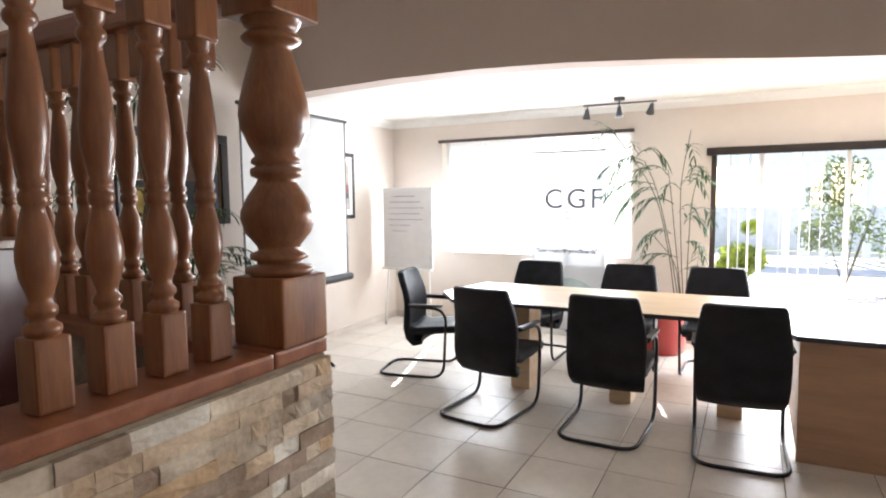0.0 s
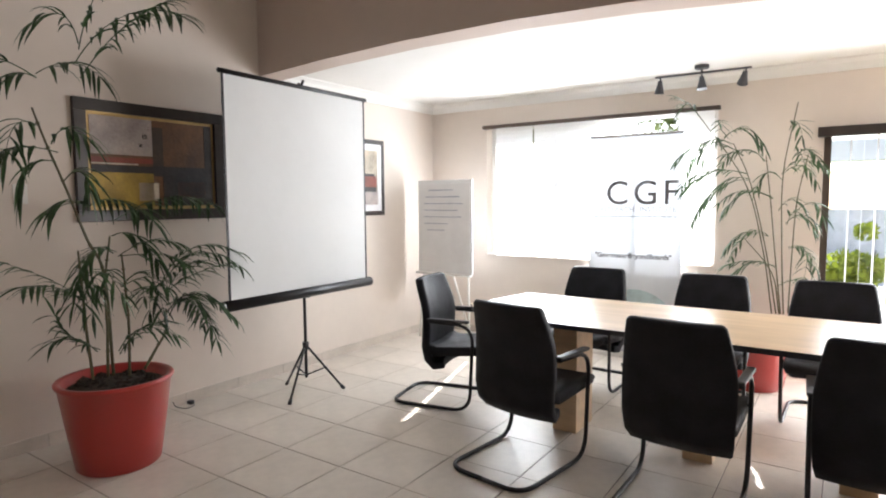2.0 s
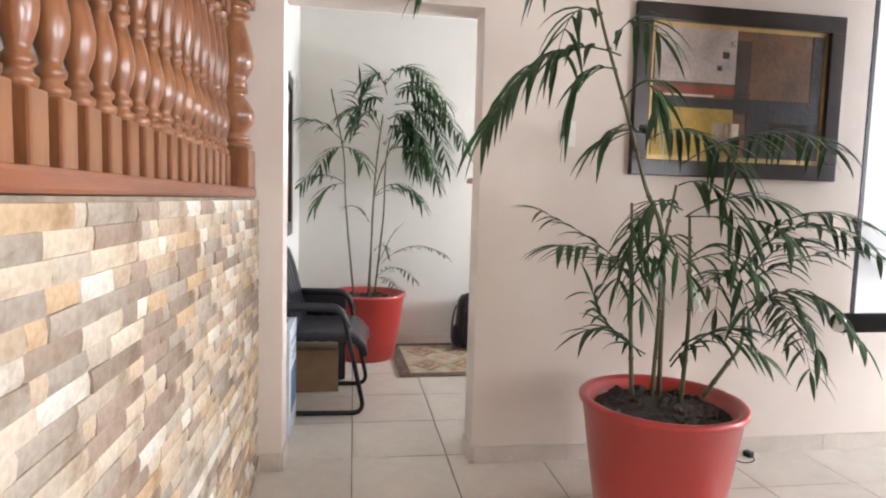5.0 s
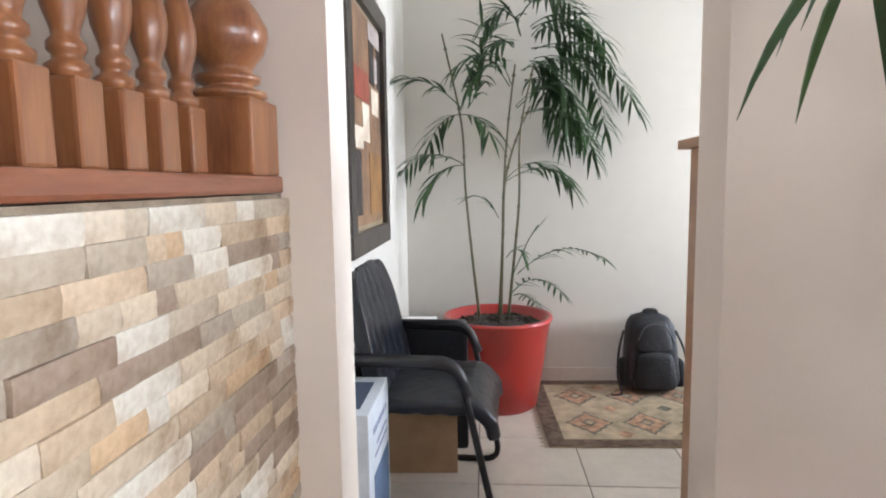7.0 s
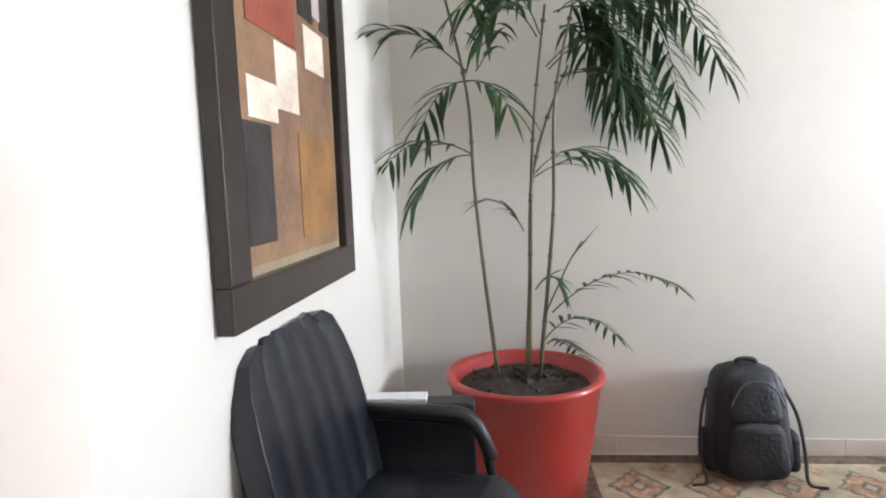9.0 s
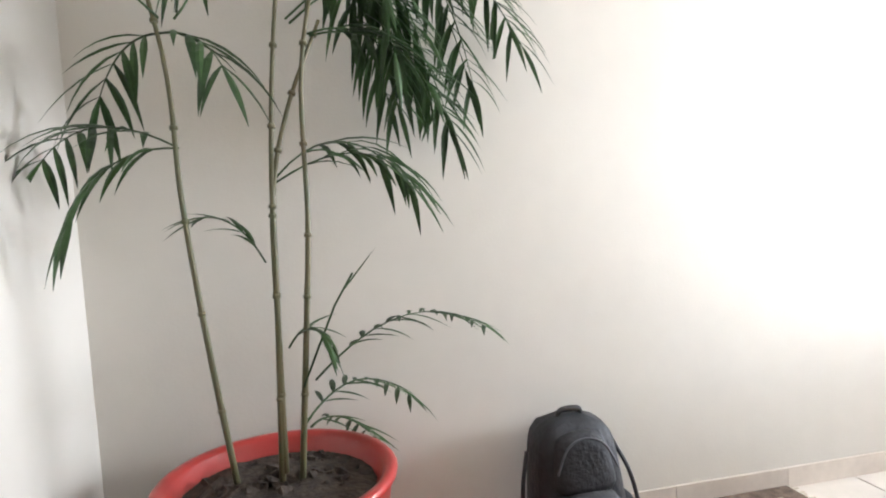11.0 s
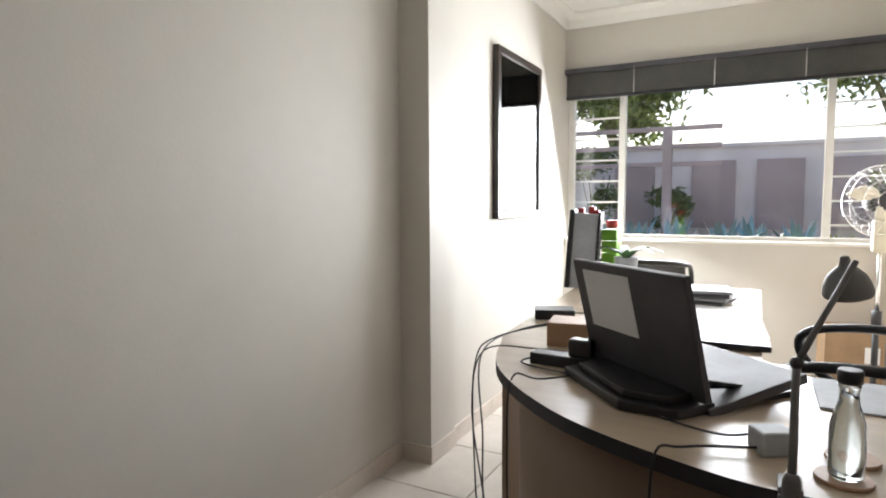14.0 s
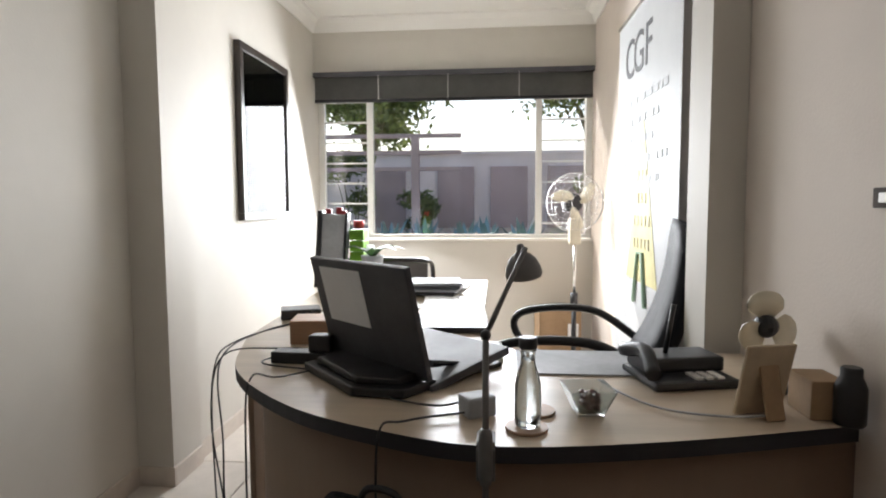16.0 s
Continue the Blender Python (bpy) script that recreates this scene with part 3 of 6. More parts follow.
picture("framed_print", pose(0.002, 4.26, 1.72, 0, 0, 90), .56, .76, .045, "dark-framed abstract print with a cream mount on the cream wall",
        (A("fawn_paint", (.55, .47, .36)), [(a_red, [(-.8, .9, -.35, .05)]), (a_dark, [(-.6, .7, .05, .14), (-.3, .9, -.52, -.35)]), (a_grey, [(-1, 1, -1, -.52)]), (a_ochre, [(-.9, -.1, .35, .8)])]), mat_w=.065, mat_m=M_PAPER, gloss=False, depth=.016)
picture("painting", pose(-1.06, -.138, 1.48, 0, 0, 180), .80, 1.02, .085, "dark-framed abstract painting of red, white and brown shapes above the armchairs",
        (A("umber_paint", (.22, .12, .06), (.10, .06, .04)), [(a_grey, [(.15, 1, .82, 1), (.55, .75, .45, .7)]), (a_dark, [(.2, .55, .4, .82), (.75, 1, .4, .82), (-.95, -.5, -.9, -.3)]), (a_cream, [(.3, .8, .1, .36), (-.35, .1, -.2, .16), (-.85, -.35, -.28, -.08)]), (a_red, [(-.8, .1, .18, .46)]), (A("bronze_paint", (.24, .12, .035), (.10, .05, .02)), [(.05, .9, -.92, -.3)])]), mat_w=.02, mat_m=mat("dull_gilt", (.28, .22, .14), .5), gloss=False)
picture("framed_print", pose(-2.188, 4.29, 1.53, 0, 0, 90), .70, .92, .04, "black-framed blue print behind glass on the office wall",
        (A("slate_paint", (.10, .15, .17), (.05, .08, .10)), [(A("pale_blue_paint", (.35, .42, .46), (.2, .27, .3)), [(-.12, .30, -.55, .2), (-.3, .05, .0, .5), (.05, .4, -.75, -.4)]), (A("teal_paint", (.12, .24, .28), (.06, .13, .16)), [(-.6, -.2, -.7, -.2), (.3, .65, .0, .45), (-.7, -.4, .2, .6)]), (M_PAPER, [(-.9, .9, .90, .92), (-.9, .9, -.92, -.90), (-.9, -.88, -.92, .92), (.88, .9, -.92, .92)])]), mat_w=.06, mat_m=mat("dark_green_mount", (.04, .07, .07)))


# cantilever chair: origin on the floor, faces +y
def visitor_chair():
    c = thing("cantilever_chair", "black leather cantilever chair with black tubular frame at the meeting table", "chair", group="chairs round the meeting table")
    bm = bmesh.new()
    for s in (-1, 1):
        pts = fillet([(0, -.52, .012), (s * .25, -.52, .012), (s * .26, .10, .012), (s * .265, .13, .62), (s * .265, -.2, .63)], .13, 6)
        tube(bm, pts, .0125, 8)
    part("tube_frame", bm, M_BLACKM, c)
    bm = bmesh.new()
    for s in (-1, 1):
        tube(bm, [(s * .265, .12, .45), (s * .20, .12, .44), (s * .20, -.2, .42)], .01, 6)
    part("seat_bracket", bm, M_BLACKM, c)
    for s in (-1, 1):
        bm = bmesh.new()
        box(bm, s * .265 - .022, s * .265 + .022, -.21, .1, .635, .655)
        bevelled(bm, .009)
        part("armrest", bm, M_DARKP, c)
    bm = bmesh.new()
    n = 10
    rows = []
    prof = [(.24, .40, .23), (.25, .44, .24), (.20, .47, .245), (.0, .455, .25), (-.16, .44, .25), (-.22, .46, .25)]
    for y, z, w in prof:
        rows.append([bm.verts.new((w * (2 * i / n - 1), y, z - .012 * (1 - abs(2 * i / n - 1)))) for i in range(n + 1)])
    for a, b in zip(rows, rows[1:]):
        for i in range(n):
            bm.faces.new((a[i], a[i + 1], b[i + 1], b[i])).smooth = True
    seat = part("seat", bm, M_LEATHER, c)
    seat.modifiers.new("s", "SOLIDIFY").thickness = .06
    bm = bmesh.new()
    rows = []
    prof = [(-.14, .315, .22), (-.21, .30, .24), (-.255, .35, .25), (-.27, .44, .258), (-.262, .54, .262), (-.258, .64, .262), (-.268, .72, .255), (-.29, .79, .245), (-.315, .86, .232), (-.33, .91, .222), (-.332, .925, .205)]
    for y, z, w in prof:
        rows.append([bm.verts.new((w * (2 * i / n - 1), y + .035 * abs(2 * i / n - 1) ** 2, z)) for i in range(n + 1)])
    for a, b in zip(rows, rows[1:]):
        for i in range(n):
            bm.faces.new((a[i], a[i + 1], b[i + 1], b[i])).smooth = True
    back = part("backrest", bm, M_LEATHER, c)
    md = back.modifiers.new("s", "SOLIDIFY")
    md.thickness, md.offset = .055, 0
    back.modifiers.new("b", "BEVEL").width = .012
    return c


ch = visitor_chair()
ch.matrix_world = pose(2.53, 2.92, 0, 0, 0, -8)
for x, y, a in ((3.37, 2.94, -2), (4.16, 2.94, 3), (2.31, 4.20, 178), (3.21, 4.20, 182), (3.95, 4.20, 180), (1.72, 3.45, -78)):
    copy_thing(ch, pose(x, y, 0, 0, 0, a))

# meeting table and side unit
tbl = thing("meeting_table", "long beech meeting table with black edges and block legs", "table")
bm = bmesh.new()
pts = [(1.93, 4.02), (1.80, 3.36), (2.05, 3.03), (4.30, 3.03), (4.45, 2.70), (6.4, 2.70), (6.4, 4.02)]
vb_ = [bm.verts.new((x, y, .722)) for x, y in pts]
vt_ = [bm.verts.new((x, y, .752)) for x, y in pts]
bm.faces.new(vt_)
bm.faces.new(vb_[::-1])
for i in range(len(pts)):
    f = bm.faces.new((vb_[i], vb_[(i + 1) % len(pts)], vt_[(i + 1) % len(pts)], vt_[i]))
    f.material_index = 1
part("tabletop", bm, [M_BEECH, M_EDGE], tbl)
for x in (2.55, 3.35, 4.1):
    boxpart("leg", (x - .08, x + .08, 3.28, 3.56, 0, .72), M_BEECH, tbl)
boxpart("side_panel", (4.47, 6.38, 2.71, 2.73, 0, .72), M_PANEL, tbl)
boxpart("side_panel", (4.47, 4.49, 2.735, 3.6, 0.06, .72), M_PANEL, tbl)


# planters and palms
def pot(m, group="red pots"):
    p = thing("plant_pot", "large red glazed plant pot on the tiled floor", "plant pot", m, group)
    bm = bmesh.new()
    lathe(bm, [(.21, 0), (.22, .01), (.256, .24), (.288, .468), (.302, .482), (.305, .495), (.298, .504), (.280, .504), (.268, .49), (.255, .43), (.001, .43)], 40, close=False)
    part("pot_body", bm, M_POT, p)
    bm = bmesh.new()
    rs = [(0, .465), (.10, .47), (.18, .46), (.25, .45)]
    lathe(bm, [(max(r, .001), z + random.uniform(-.006, .006)) for r, z in rs], 24, close=False)
    for i in range(70):
        a, r = random.uniform(0, 6.28), .22 * math.sqrt(random.random())
        s = random.uniform(.008, .02)
        box(bm, -s, s, -s, s, 0, s, Matrix.Translation((r * math.cos(a), r * math.sin(a), .458)) @ pose(0, 0, 0, random.uniform(0, 40), 20, random.uniform(0, 360)))
    part("soil", bm, M_SOIL, p)
    return p


def along(a, b, c, t):
    """A point on the curve that leaves a, is drawn towards b and ends at c."""
    return Vector(a) * (1 - t) ** 2 + Vector(b) * 2 * t * (1 - t) + Vector(c) * t * t


def leaflet(bm, root, out, length, width, sag):
    """One narrow pointed leaflet, folded along its middle and bending down."""
    q, d, prev = Vector(root), out.normalized(), None
    for k, w in enumerate((.30, .85, 1.0, .80, .45, .04)):
        side = d.cross(Vector((0, 0, 1)))
        side = side.normalized() if side.length > .05 else Vector((1, 0, 0))
        ridge = side.cross(d).normalized() * width * .18 * w
        row = [bm.verts.new(q + side * width * w / 2), bm.verts.new(q + ridge), bm.verts.new(q - side * width * w / 2)]
        if prev:
            bm.faces.new((prev[0], row[0], row[1], prev[1]))
            bm.faces.new((prev[1], row[1], row[2], prev[2]))
        prev = row
        q = q + d * length / 5
        d = (d + Vector((0, 0, -sag))).normalized()


def frond(bm, a, b, c, leaf, width, sag):
    """An arching rib from a to c with paired leaflets of uneven length, some missing, and one at the tip."""
    length = (Vector(c) - Vector(a)).length
    rib = [along(a, b, c, i / 10) for i in range(11)]
    tube(bm, rib, .0035, 4, taper=.35)
    n = max(5, round(length / .045))
    for i in range(n):
        t = .18 + .80 * i / (n - 1)
        d = (along(a, b, c, min(1, t + .03)) - along(a, b, c, t - .03)).normalized()
        side = d.cross(Vector((0, 0, 1)))
        side = side.normalized() if side.length > .05 else Vector((1, 0, 0))
        for s in (-1, 1):
            if random.random() < .10:
                continue
            out = side * s * random.uniform(.55, .95) + d * random.uniform(.55, .95) + Vector((0, 0, random.uniform(-.25, .15)))
            leaflet(bm, along(a, b, c, t), out, leaf * (.55 + .9 * t - .75 * t * t) * random.uniform(1.0, 1.35), width * random.uniform(.8, 1.15), sag * random.uniform(.6, 1.3))
    leaflet(bm, c, d, leaf * .8, width, sag * .7)


def behind(fronds, far):
    """More fronds of the same crown, turned aside by a random reach."""
    shake = lambda p, k: tuple(c + k * random.uniform(-far, far) for c in p)
    return [(shake(a, .2), shake(b, 1), shake(c, 1.3)) for a, b, c in fronds]


def reach(fronds, k):
    """The outer fronds lean back towards the wall, their tips the most."""
    pull = lambda p, f: tuple(e + (c - e) * f for c, e in zip(p, (2.70, -.04, 1.225)))
    return [(a, pull(b, 1 - k * .5), pull(c, 1 - k)) if c[1] > .2 else (a, b, c) for a, b, c in fronds]


def lifted(fronds):
    """The crown drawn out upwards from its lowest fronds."""
    return [tuple((x, y * .86 if y > .2 else y, 1.4 + (z - 1.4) * 1.18 if z > 1.4 else z) for x, y, z in f) for f in fronds]


def palm(m, label, stems, crowns, seed):
    """stems: rounded lines with their radius; crowns: (fronds, leaflet length, leaflet width, sag)."""
    random.seed(seed)
    p = thing("palm_plant", label, "plant", m, "potted palms")
    for pts, r in stems:
        bm = bmesh.new()
        line = smooth_path(pts, 6)
        tube(bm, line, r, 8, taper=.55)
        for k in range(3, len(line) - 1, 4):
            d = (line[k + 1] - line[k]).normalized() * .005
            tube(bm, [line[k] - d, line[k] + d], r * 1.15, 8)
        part("stem", bm, M_STEM, p)
    for fronds, leaf, width, sag in crowns:
        for a, b, c in fronds:
            bm = bmesh.new()
            frond(bm, a, b, c, leaf, width, sag)
            part("frond", bm, M_LEAF, p)
    return p


POT_A, POT_B, POT_C = (.59, 1.46), (-1.93, .41), (3.42, 5.0)
for q in (POT_A, POT_B, POT_C):
    pot(pose(*q, 0))

STEMS_B = [
    ((0, -0.1, 0.49), (0.02, -0.14, 0.87), (0.02, -0.17, 1.21), (0, -0.19, 1.56), (-0.02, -0.29, 2.03)),
    ((0, 0.01, 0.48), (0.02, 0.03, 0.9), (0.02, 0.04, 1.23), (0, 0.06, 1.52), (-0.02, 0.1, 1.86)),
    ((0, 0.06, 0.48), (0.02, 0.1, 0.9), (0.02, 0.12, 1.15), (0, 0.13, 1.52), (-0.02, 0.2, 1.86)),
    ((0, 0.02, 0.5), (0.02, 0.03, 0.9), (0.02, 0.04, 1.2), (0, 0.09, 1.42), (-0.02, 0.18, 1.64)),
]
CROWN_B = [
    ((0, -0.19, 1.6), (0.05, -0.41, 1.8), (0.11, -0.6, 1.69)),
    ((0, -0.19, 1.57), (0.05, -0.09, 1.57), (0.11, -0.04, 1.48)),
    ((0, -0.19, 1.57), (-0.05, -0.3, 1.58), (-0.11, -0.37, 1.46)),
    ((0, -0.17, 1.33), (-0.05, -0.38, 1.45), (-0.1, -0.51, 1.32)),
    ((0, -0.17, 1.33), (0.04, -0.32, 1.34), (0.08, -0.39, 1.18)),
    ((0, -0.15, 1.61), (0.03, -0.11, 1.77), (0.06, -0.03, 1.92)),
    ((0, 0.1, 1.6), (0.02, 0.41, 1.84), (0.04, 0.58, 1.38)),
    ((0, 0.2, 1.85), (-0.02, 0.58, 1.95), (-0.05, 0.82, 1.64)),
    ((0, 0.18, 1.95), (0.01, 0.43, 2.07), (0.03, 0.64, 1.87)),
    ((0, 0.13, 1.76), (0.01, 0.37, 1.84), (0.03, 0.48, 1.5)),
    ((0, 0.15, 1.57), (0.01, 0.41, 1.65), (0.02, 0.58, 1.37)),
    ((0, 0.09, 1.86), (-0.04, -0.01, 1.97), (-0.08, -0.12, 1.77)),
    ((0, 0.13, 2), (-0.01, 0.3, 2.18), (-0.02, 0.53, 1.93)),
    ((0, 0.2, 1.76), (-0.01, 0.51, 1.91), (-0.03, 0.66, 1.52)),
    ((0, 0.07, 1.69), (0.03, -0.04, 1.86), (0.05, -0.13, 1.7)),
    ((0, 0.05, 1.25), (0.06, 0.24, 1.43), (0.12, 0.43, 1.22)),
    ((0, 0.2, 1.81), (0.05, 0.4, 1.85), (0.11, 0.42, 1.54)),
    ((0, 0.15, 1.71), (0.01, 0.3, 1.78), (0.01, 0.42, 1.44)),
    ((0, 0.2, 1.9), (-0.01, 0.34, 2.03), (-0.01, 0.56, 1.76)),
    ((0, 0.13, 1.91), (-0.03, 0.08, 2.11), (-0.06, -0.04, 2)),
]
LOW_B = [
    ((0, 0.01, 1.04), (-0.01, -0.05, 1.17), (-0.03, -0.14, 1.16)),
    ((0, 0.11, 0.73), (0, 0.35, 0.97), (0, 0.58, 0.81)),
    ((0, 0.07, 0.61), (-0.01, 0.2, 0.79), (-0.01, 0.35, 0.63)),
    ((0, 0.09, 0.61), (0.01, 0.15, 0.66), (0.01, 0.24, 0.53)),
    ((0, 0.05, 0.82), (0.01, 0.11, 0.92), (0.01, 0.15, 0.82)),
]
STEMS_A = [
    ((0, -0.12, 0.51), (0.02, -0.15, 0.8), (0.02, -0.16, 1.04), (0, -0.16, 1.23)),
    ((0, -0.01, 0.51), (0.02, -0.04, 1.08), (0.02, -0.12, 1.29), (0, -0.2, 1.56), (-0.02, -0.28, 1.81), (-0.02, -0.33, 1.97)),
    ((0, 0.08, 0.48), (0.02, 0.08, 0.8), (0.02, 0.07, 1.02), (0, 0.07, 1.19)),
    ((0, 0.17, 0.5), (0.02, 0.24, 0.62), (0.02, 0.3, 0.71), (0, 0.32, 0.84)),
    ((0, -0.04, 0.51), (0.02, -0.04, 0.8), (0.02, -0.04, 1.04), (0, 0.01, 1.3)),
]
LOW_A = [
    ((0, 0.04, 1.21), (0.02, -0.14, 1.29), (0.05, -0.2, 1.06)),
    ((0, 0.06, 1.19), (0.05, 0.21, 1.3), (0.1, 0.33, 1.25)),
    ((0, -0.13, 0.93), (0.06, -0.28, 1.09), (0.12, -0.47, 1.08)),
    ((0, 0.07, 1.02), (0.09, 0.19, 1.2), (0.18, 0.2, 0.87)),
    ((0, 0.29, 0.98), (0.05, 0.49, 1.31), (0.1, 0.79, 1.06)),
    ((0, 0.31, 0.8), (0.08, 0.46, 1.07), (0.17, 0.68, 0.74)),
    ((0, 0.32, 0.86), (-0.09, 0.59, 0.94), (-0.19, 0.79, 0.53)),
    ((0, -0.09, 0.66), (-0.01, -0.19, 0.8), (-0.01, -0.3, 0.76)),
    ((0, 0.03, 0.62), (0.09, 0.08, 0.79), (0.18, 0.17, 0.8)),
    ((0, -0.04, 0.97), (0.03, -0.14, 1.15), (0.06, -0.17, 0.94)),
    ((0, 0.02, 1.08), (0.08, -0.1, 1.19), (0.16, -0.02, 0.99)),
    ((0, 0.29, 0.93), (-0.08, 0.26, 1.08), (-0.15, 0.3, 0.81)),
    ((0, 0.32, 0.93), (-0.01, 0.43, 1.11), (-0.01, 0.56, 1.11)),
]
CROWN_A = [
    ((0, -0.23, 1.75), (0.04, -0.54, 1.84), (0.07, -0.73, 1.47)),
    ((0, -0.32, 1.88), (0.04, -0.44, 1.94), (0.08, -0.49, 1.73)),
    ((0, -0.09, 1.46), (-0, -0.19, 1.53), (-0, -0.27, 1.46)),
    ((0, -0.09, 1.47), (-0.03, 0.08, 1.58), (-0.06, 0.3, 1.37)),
    ((0, 0.03, 1.38), (-0.06, 0.38, 1.6), (-0.12, 0.73, 1.48)),
    ((0, 0.02, 1.3), (0.02, 0.15, 1.37), (0.04, 0.25, 1.15)),
    ((0, -0.26, 1.79), (-0, -0.21, 1.93), (-0.01, -0.09, 1.84)),
    ((0, -0.21, 1.6), (0.03, -0.13, 1.73), (0.06, -0.11, 1.56)),
    ((0, -0.24, 1.7), (-0.02, -0.37, 1.74), (-0.03, -0.4, 1.56)),
]
TOP_A = [
    ((0, -0.31, 2.12), (-0.02, -0.63, 2.33), (-0.04, -0.93, 1.97)),
    ((0, -0.31, 2.14), (-0.04, -0.11, 2.3), (-0.08, 0.04, 2.19)),
    ((0, -0.31, 2.12), (0.02, -0.45, 2.17), (0.04, -0.54, 1.99)),
    ((0, -0.12, 2.23), (-0.03, 0.14, 2.67), (-0.07, 0.56, 2.64)),
    ((-0, -0.1, 2.15), (0.06, 0.08, 2.48), (0.11, 0.32, 2.63)),
    ((-0, -0.1, 2.33), (-0.04, -0.12, 2.57), (-0.09, -0.27, 2.42)),
    ((0, -0.1, 2.3), (0.02, -0.04, 2.64), (0.05, 0.17, 2.88)),
]
STEMS_C = [
    ((0.12, 0, 0.59), (0.04, 0.02, 1.09), (-0.11, 0.02, 1.63), (-0.5, 0, 2.23)),
    ((0.15, 0, 0.59), (0.06, 0.02, 1.09), (-0.07, 0.02, 1.63), (-0.19, 0, 1.92)),
    ((0.18, 0, 0.59), (0.12, 0.02, 1.1), (0.08, 0.02, 1.48), (0.04, 0, 1.82)),
    ((0.2, 0, 0.59), (0.17, 0.02, 1.1), (0.16, 0.02, 1.67), (0.24, 0, 2.2)),
    ((0.23, 0, 0.6), (0.24, 0.02, 1.1), (0.26, 0.02, 1.48), (0.32, 0, 1.81)),
    ((0.17, 0, 0.59), (0.11, -0.01, 0.91), (-0.1, -0.02, 1.19)),
]
LEAVES_C = [
    ((-0.12, 0, 1.82), (-0.4, -0, 2.08), (-0.62, -0.01, 1.79)),
    ((-0.09, 0, 1.68), (-0.35, -0.01, 1.78), (-0.54, -0.03, 1.56)),
    ((-0.45, 0, 2.15), (-0.52, -0.04, 2.3), (-0.56, -0.07, 2.23)),
    ((0.04, 0, 1.77), (-0.12, 0.04, 1.97), (-0.27, 0.07, 1.78)),
    ((-0.06, 0, 1.63), (-0.24, -0.05, 1.73), (-0.42, -0.1, 1.38)),
    ((0.1, 0, 1.48), (-0.11, 0, 1.63), (-0.24, 0, 1.38)),
    ((0.16, 0, 1.67), (0.28, 0.04, 1.81), (0.37, 0.08, 1.62)),
    ((0.25, 0, 1.81), (0.32, -0.04, 1.9), (0.39, -0.08, 1.76)),
    ((0.19, 0, 1.29), (0.29, 0.01, 1.43), (0.38, 0.01, 1.29)),
    ((0.08, 0, 1.19), (-0.1, 0.01, 1.29), (-0.22, 0.02, 1.08)),
    ((0.22, 0, 1.1), (0.33, -0.05, 1.16), (0.4, -0.09, 0.98)),
    ((0.13, 0, 0.95), (-0, -0.01, 1.05), (-0.16, -0.02, 0.89)),
    ((-0.26, 0, 1.97), (-0.13, 0.02, 2.11), (-0.03, 0.04, 1.92)),
    ((-0.21, 0, 1.92), (-0.4, -0, 2.03), (-0.44, -0.01, 1.83)),
    ((0.16, 0, 1.62), (0.04, 0.02, 1.77), (-0.02, 0.05, 1.58)),
    ((0.26, 0, 1.39), (0.38, -0.03, 1.53), (0.43, -0.07, 1.35)),
    ((0.16, 0, 0.81), (0.29, -0.03, 0.92), (0.38, -0.05, 0.83)),
    ((0.19, 0, 2), (0.24, -0.04, 2.13), (0.28, -0.08, 1.94)),
    ((0.14, 0, 1.39), (0.2, 0, 1.53), (0.29, 0, 1.43)),
    ((-0.36, 0, 2.07), (-0.27, 0.04, 2.17), (-0.32, 0.08, 1.98)),
]

palm(pose(*POT_A, 0), "green palm with arching fronds in a red pot by the doorway", [(s, .009) for s in STEMS_A],
     [(LOW_A, .19, .022, .22), (behind(LOW_A, .10), .17, .020, .22), (CROWN_A, .25, .023, .34), (TOP_A, .21, .022, .30)], 3)
spear = palm(pose(*POT_B, 0), "tall green palm with dense crown in the back room's red pot", [(s, .0085) for s in STEMS_B],
             [(reach(lifted(CROWN_B), -.09), .21, .021, .22), (reach(lifted(behind(CROWN_B[5:], .07)), -.08), .20, .020, .22), (reach(LOW_B, -.10), .13, .016, .12)], 5)
bm = bmesh.new()
tube(bm, [(.02, .08, .72), (.02, .17, .92), (.02, .22, 1.0)], .003, 5)
leaflet(bm, (.02, .18, .94), Vector((0, .65, .75)), .16, .018, -.01)
part("frond", bm, M_LEAF, spear, "single unopened spear leaf")
palm(pose(*POT_C, 0), "slender bamboo palm in a red pot beside the sliding door", [(s, .006) for s in STEMS_C],
     [(LEAVES_C, .16, .019, .20), (behind(LEAVES_C[:14], .07), .15, .018, .20)], 7)


# track light
tl = thing("track_light", "brushed metal ceiling track light with three spots", "ceiling light", pose(2.98, 5.0, CZ, 0, 0, 2))
bm = bmesh.new()
tube(bm, [(-.36, 0, -.06), (.36, 0, -.06)], .009, 8)
part("bar", bm, M_PLAST, tl)
bm = bmesh.new()
lathe(bm, [(.05, -.03), (.055, -.025), (.055, -.001)], 18)
tube(bm, [(0, 0, -.03), (0, 0, -.06)], .008)
part("ceiling_rose", bm, M_PLAST, tl)
for x, tilt in ((-.32, 12), (0, -6), (.32, 35)):
    bm = bmesh.new()
    lathe(bm, [(.018, -.02), (.022, -.05), (.04, -.12), (.042, -.125)], 14, m=pose(x, 0, -.07, tilt, tilt / 2, 0))
    tube(bm, [(x, 0, -.06), (x, 0, -.1)], .007)
    part("spot", bm, M_PLAST, tl)


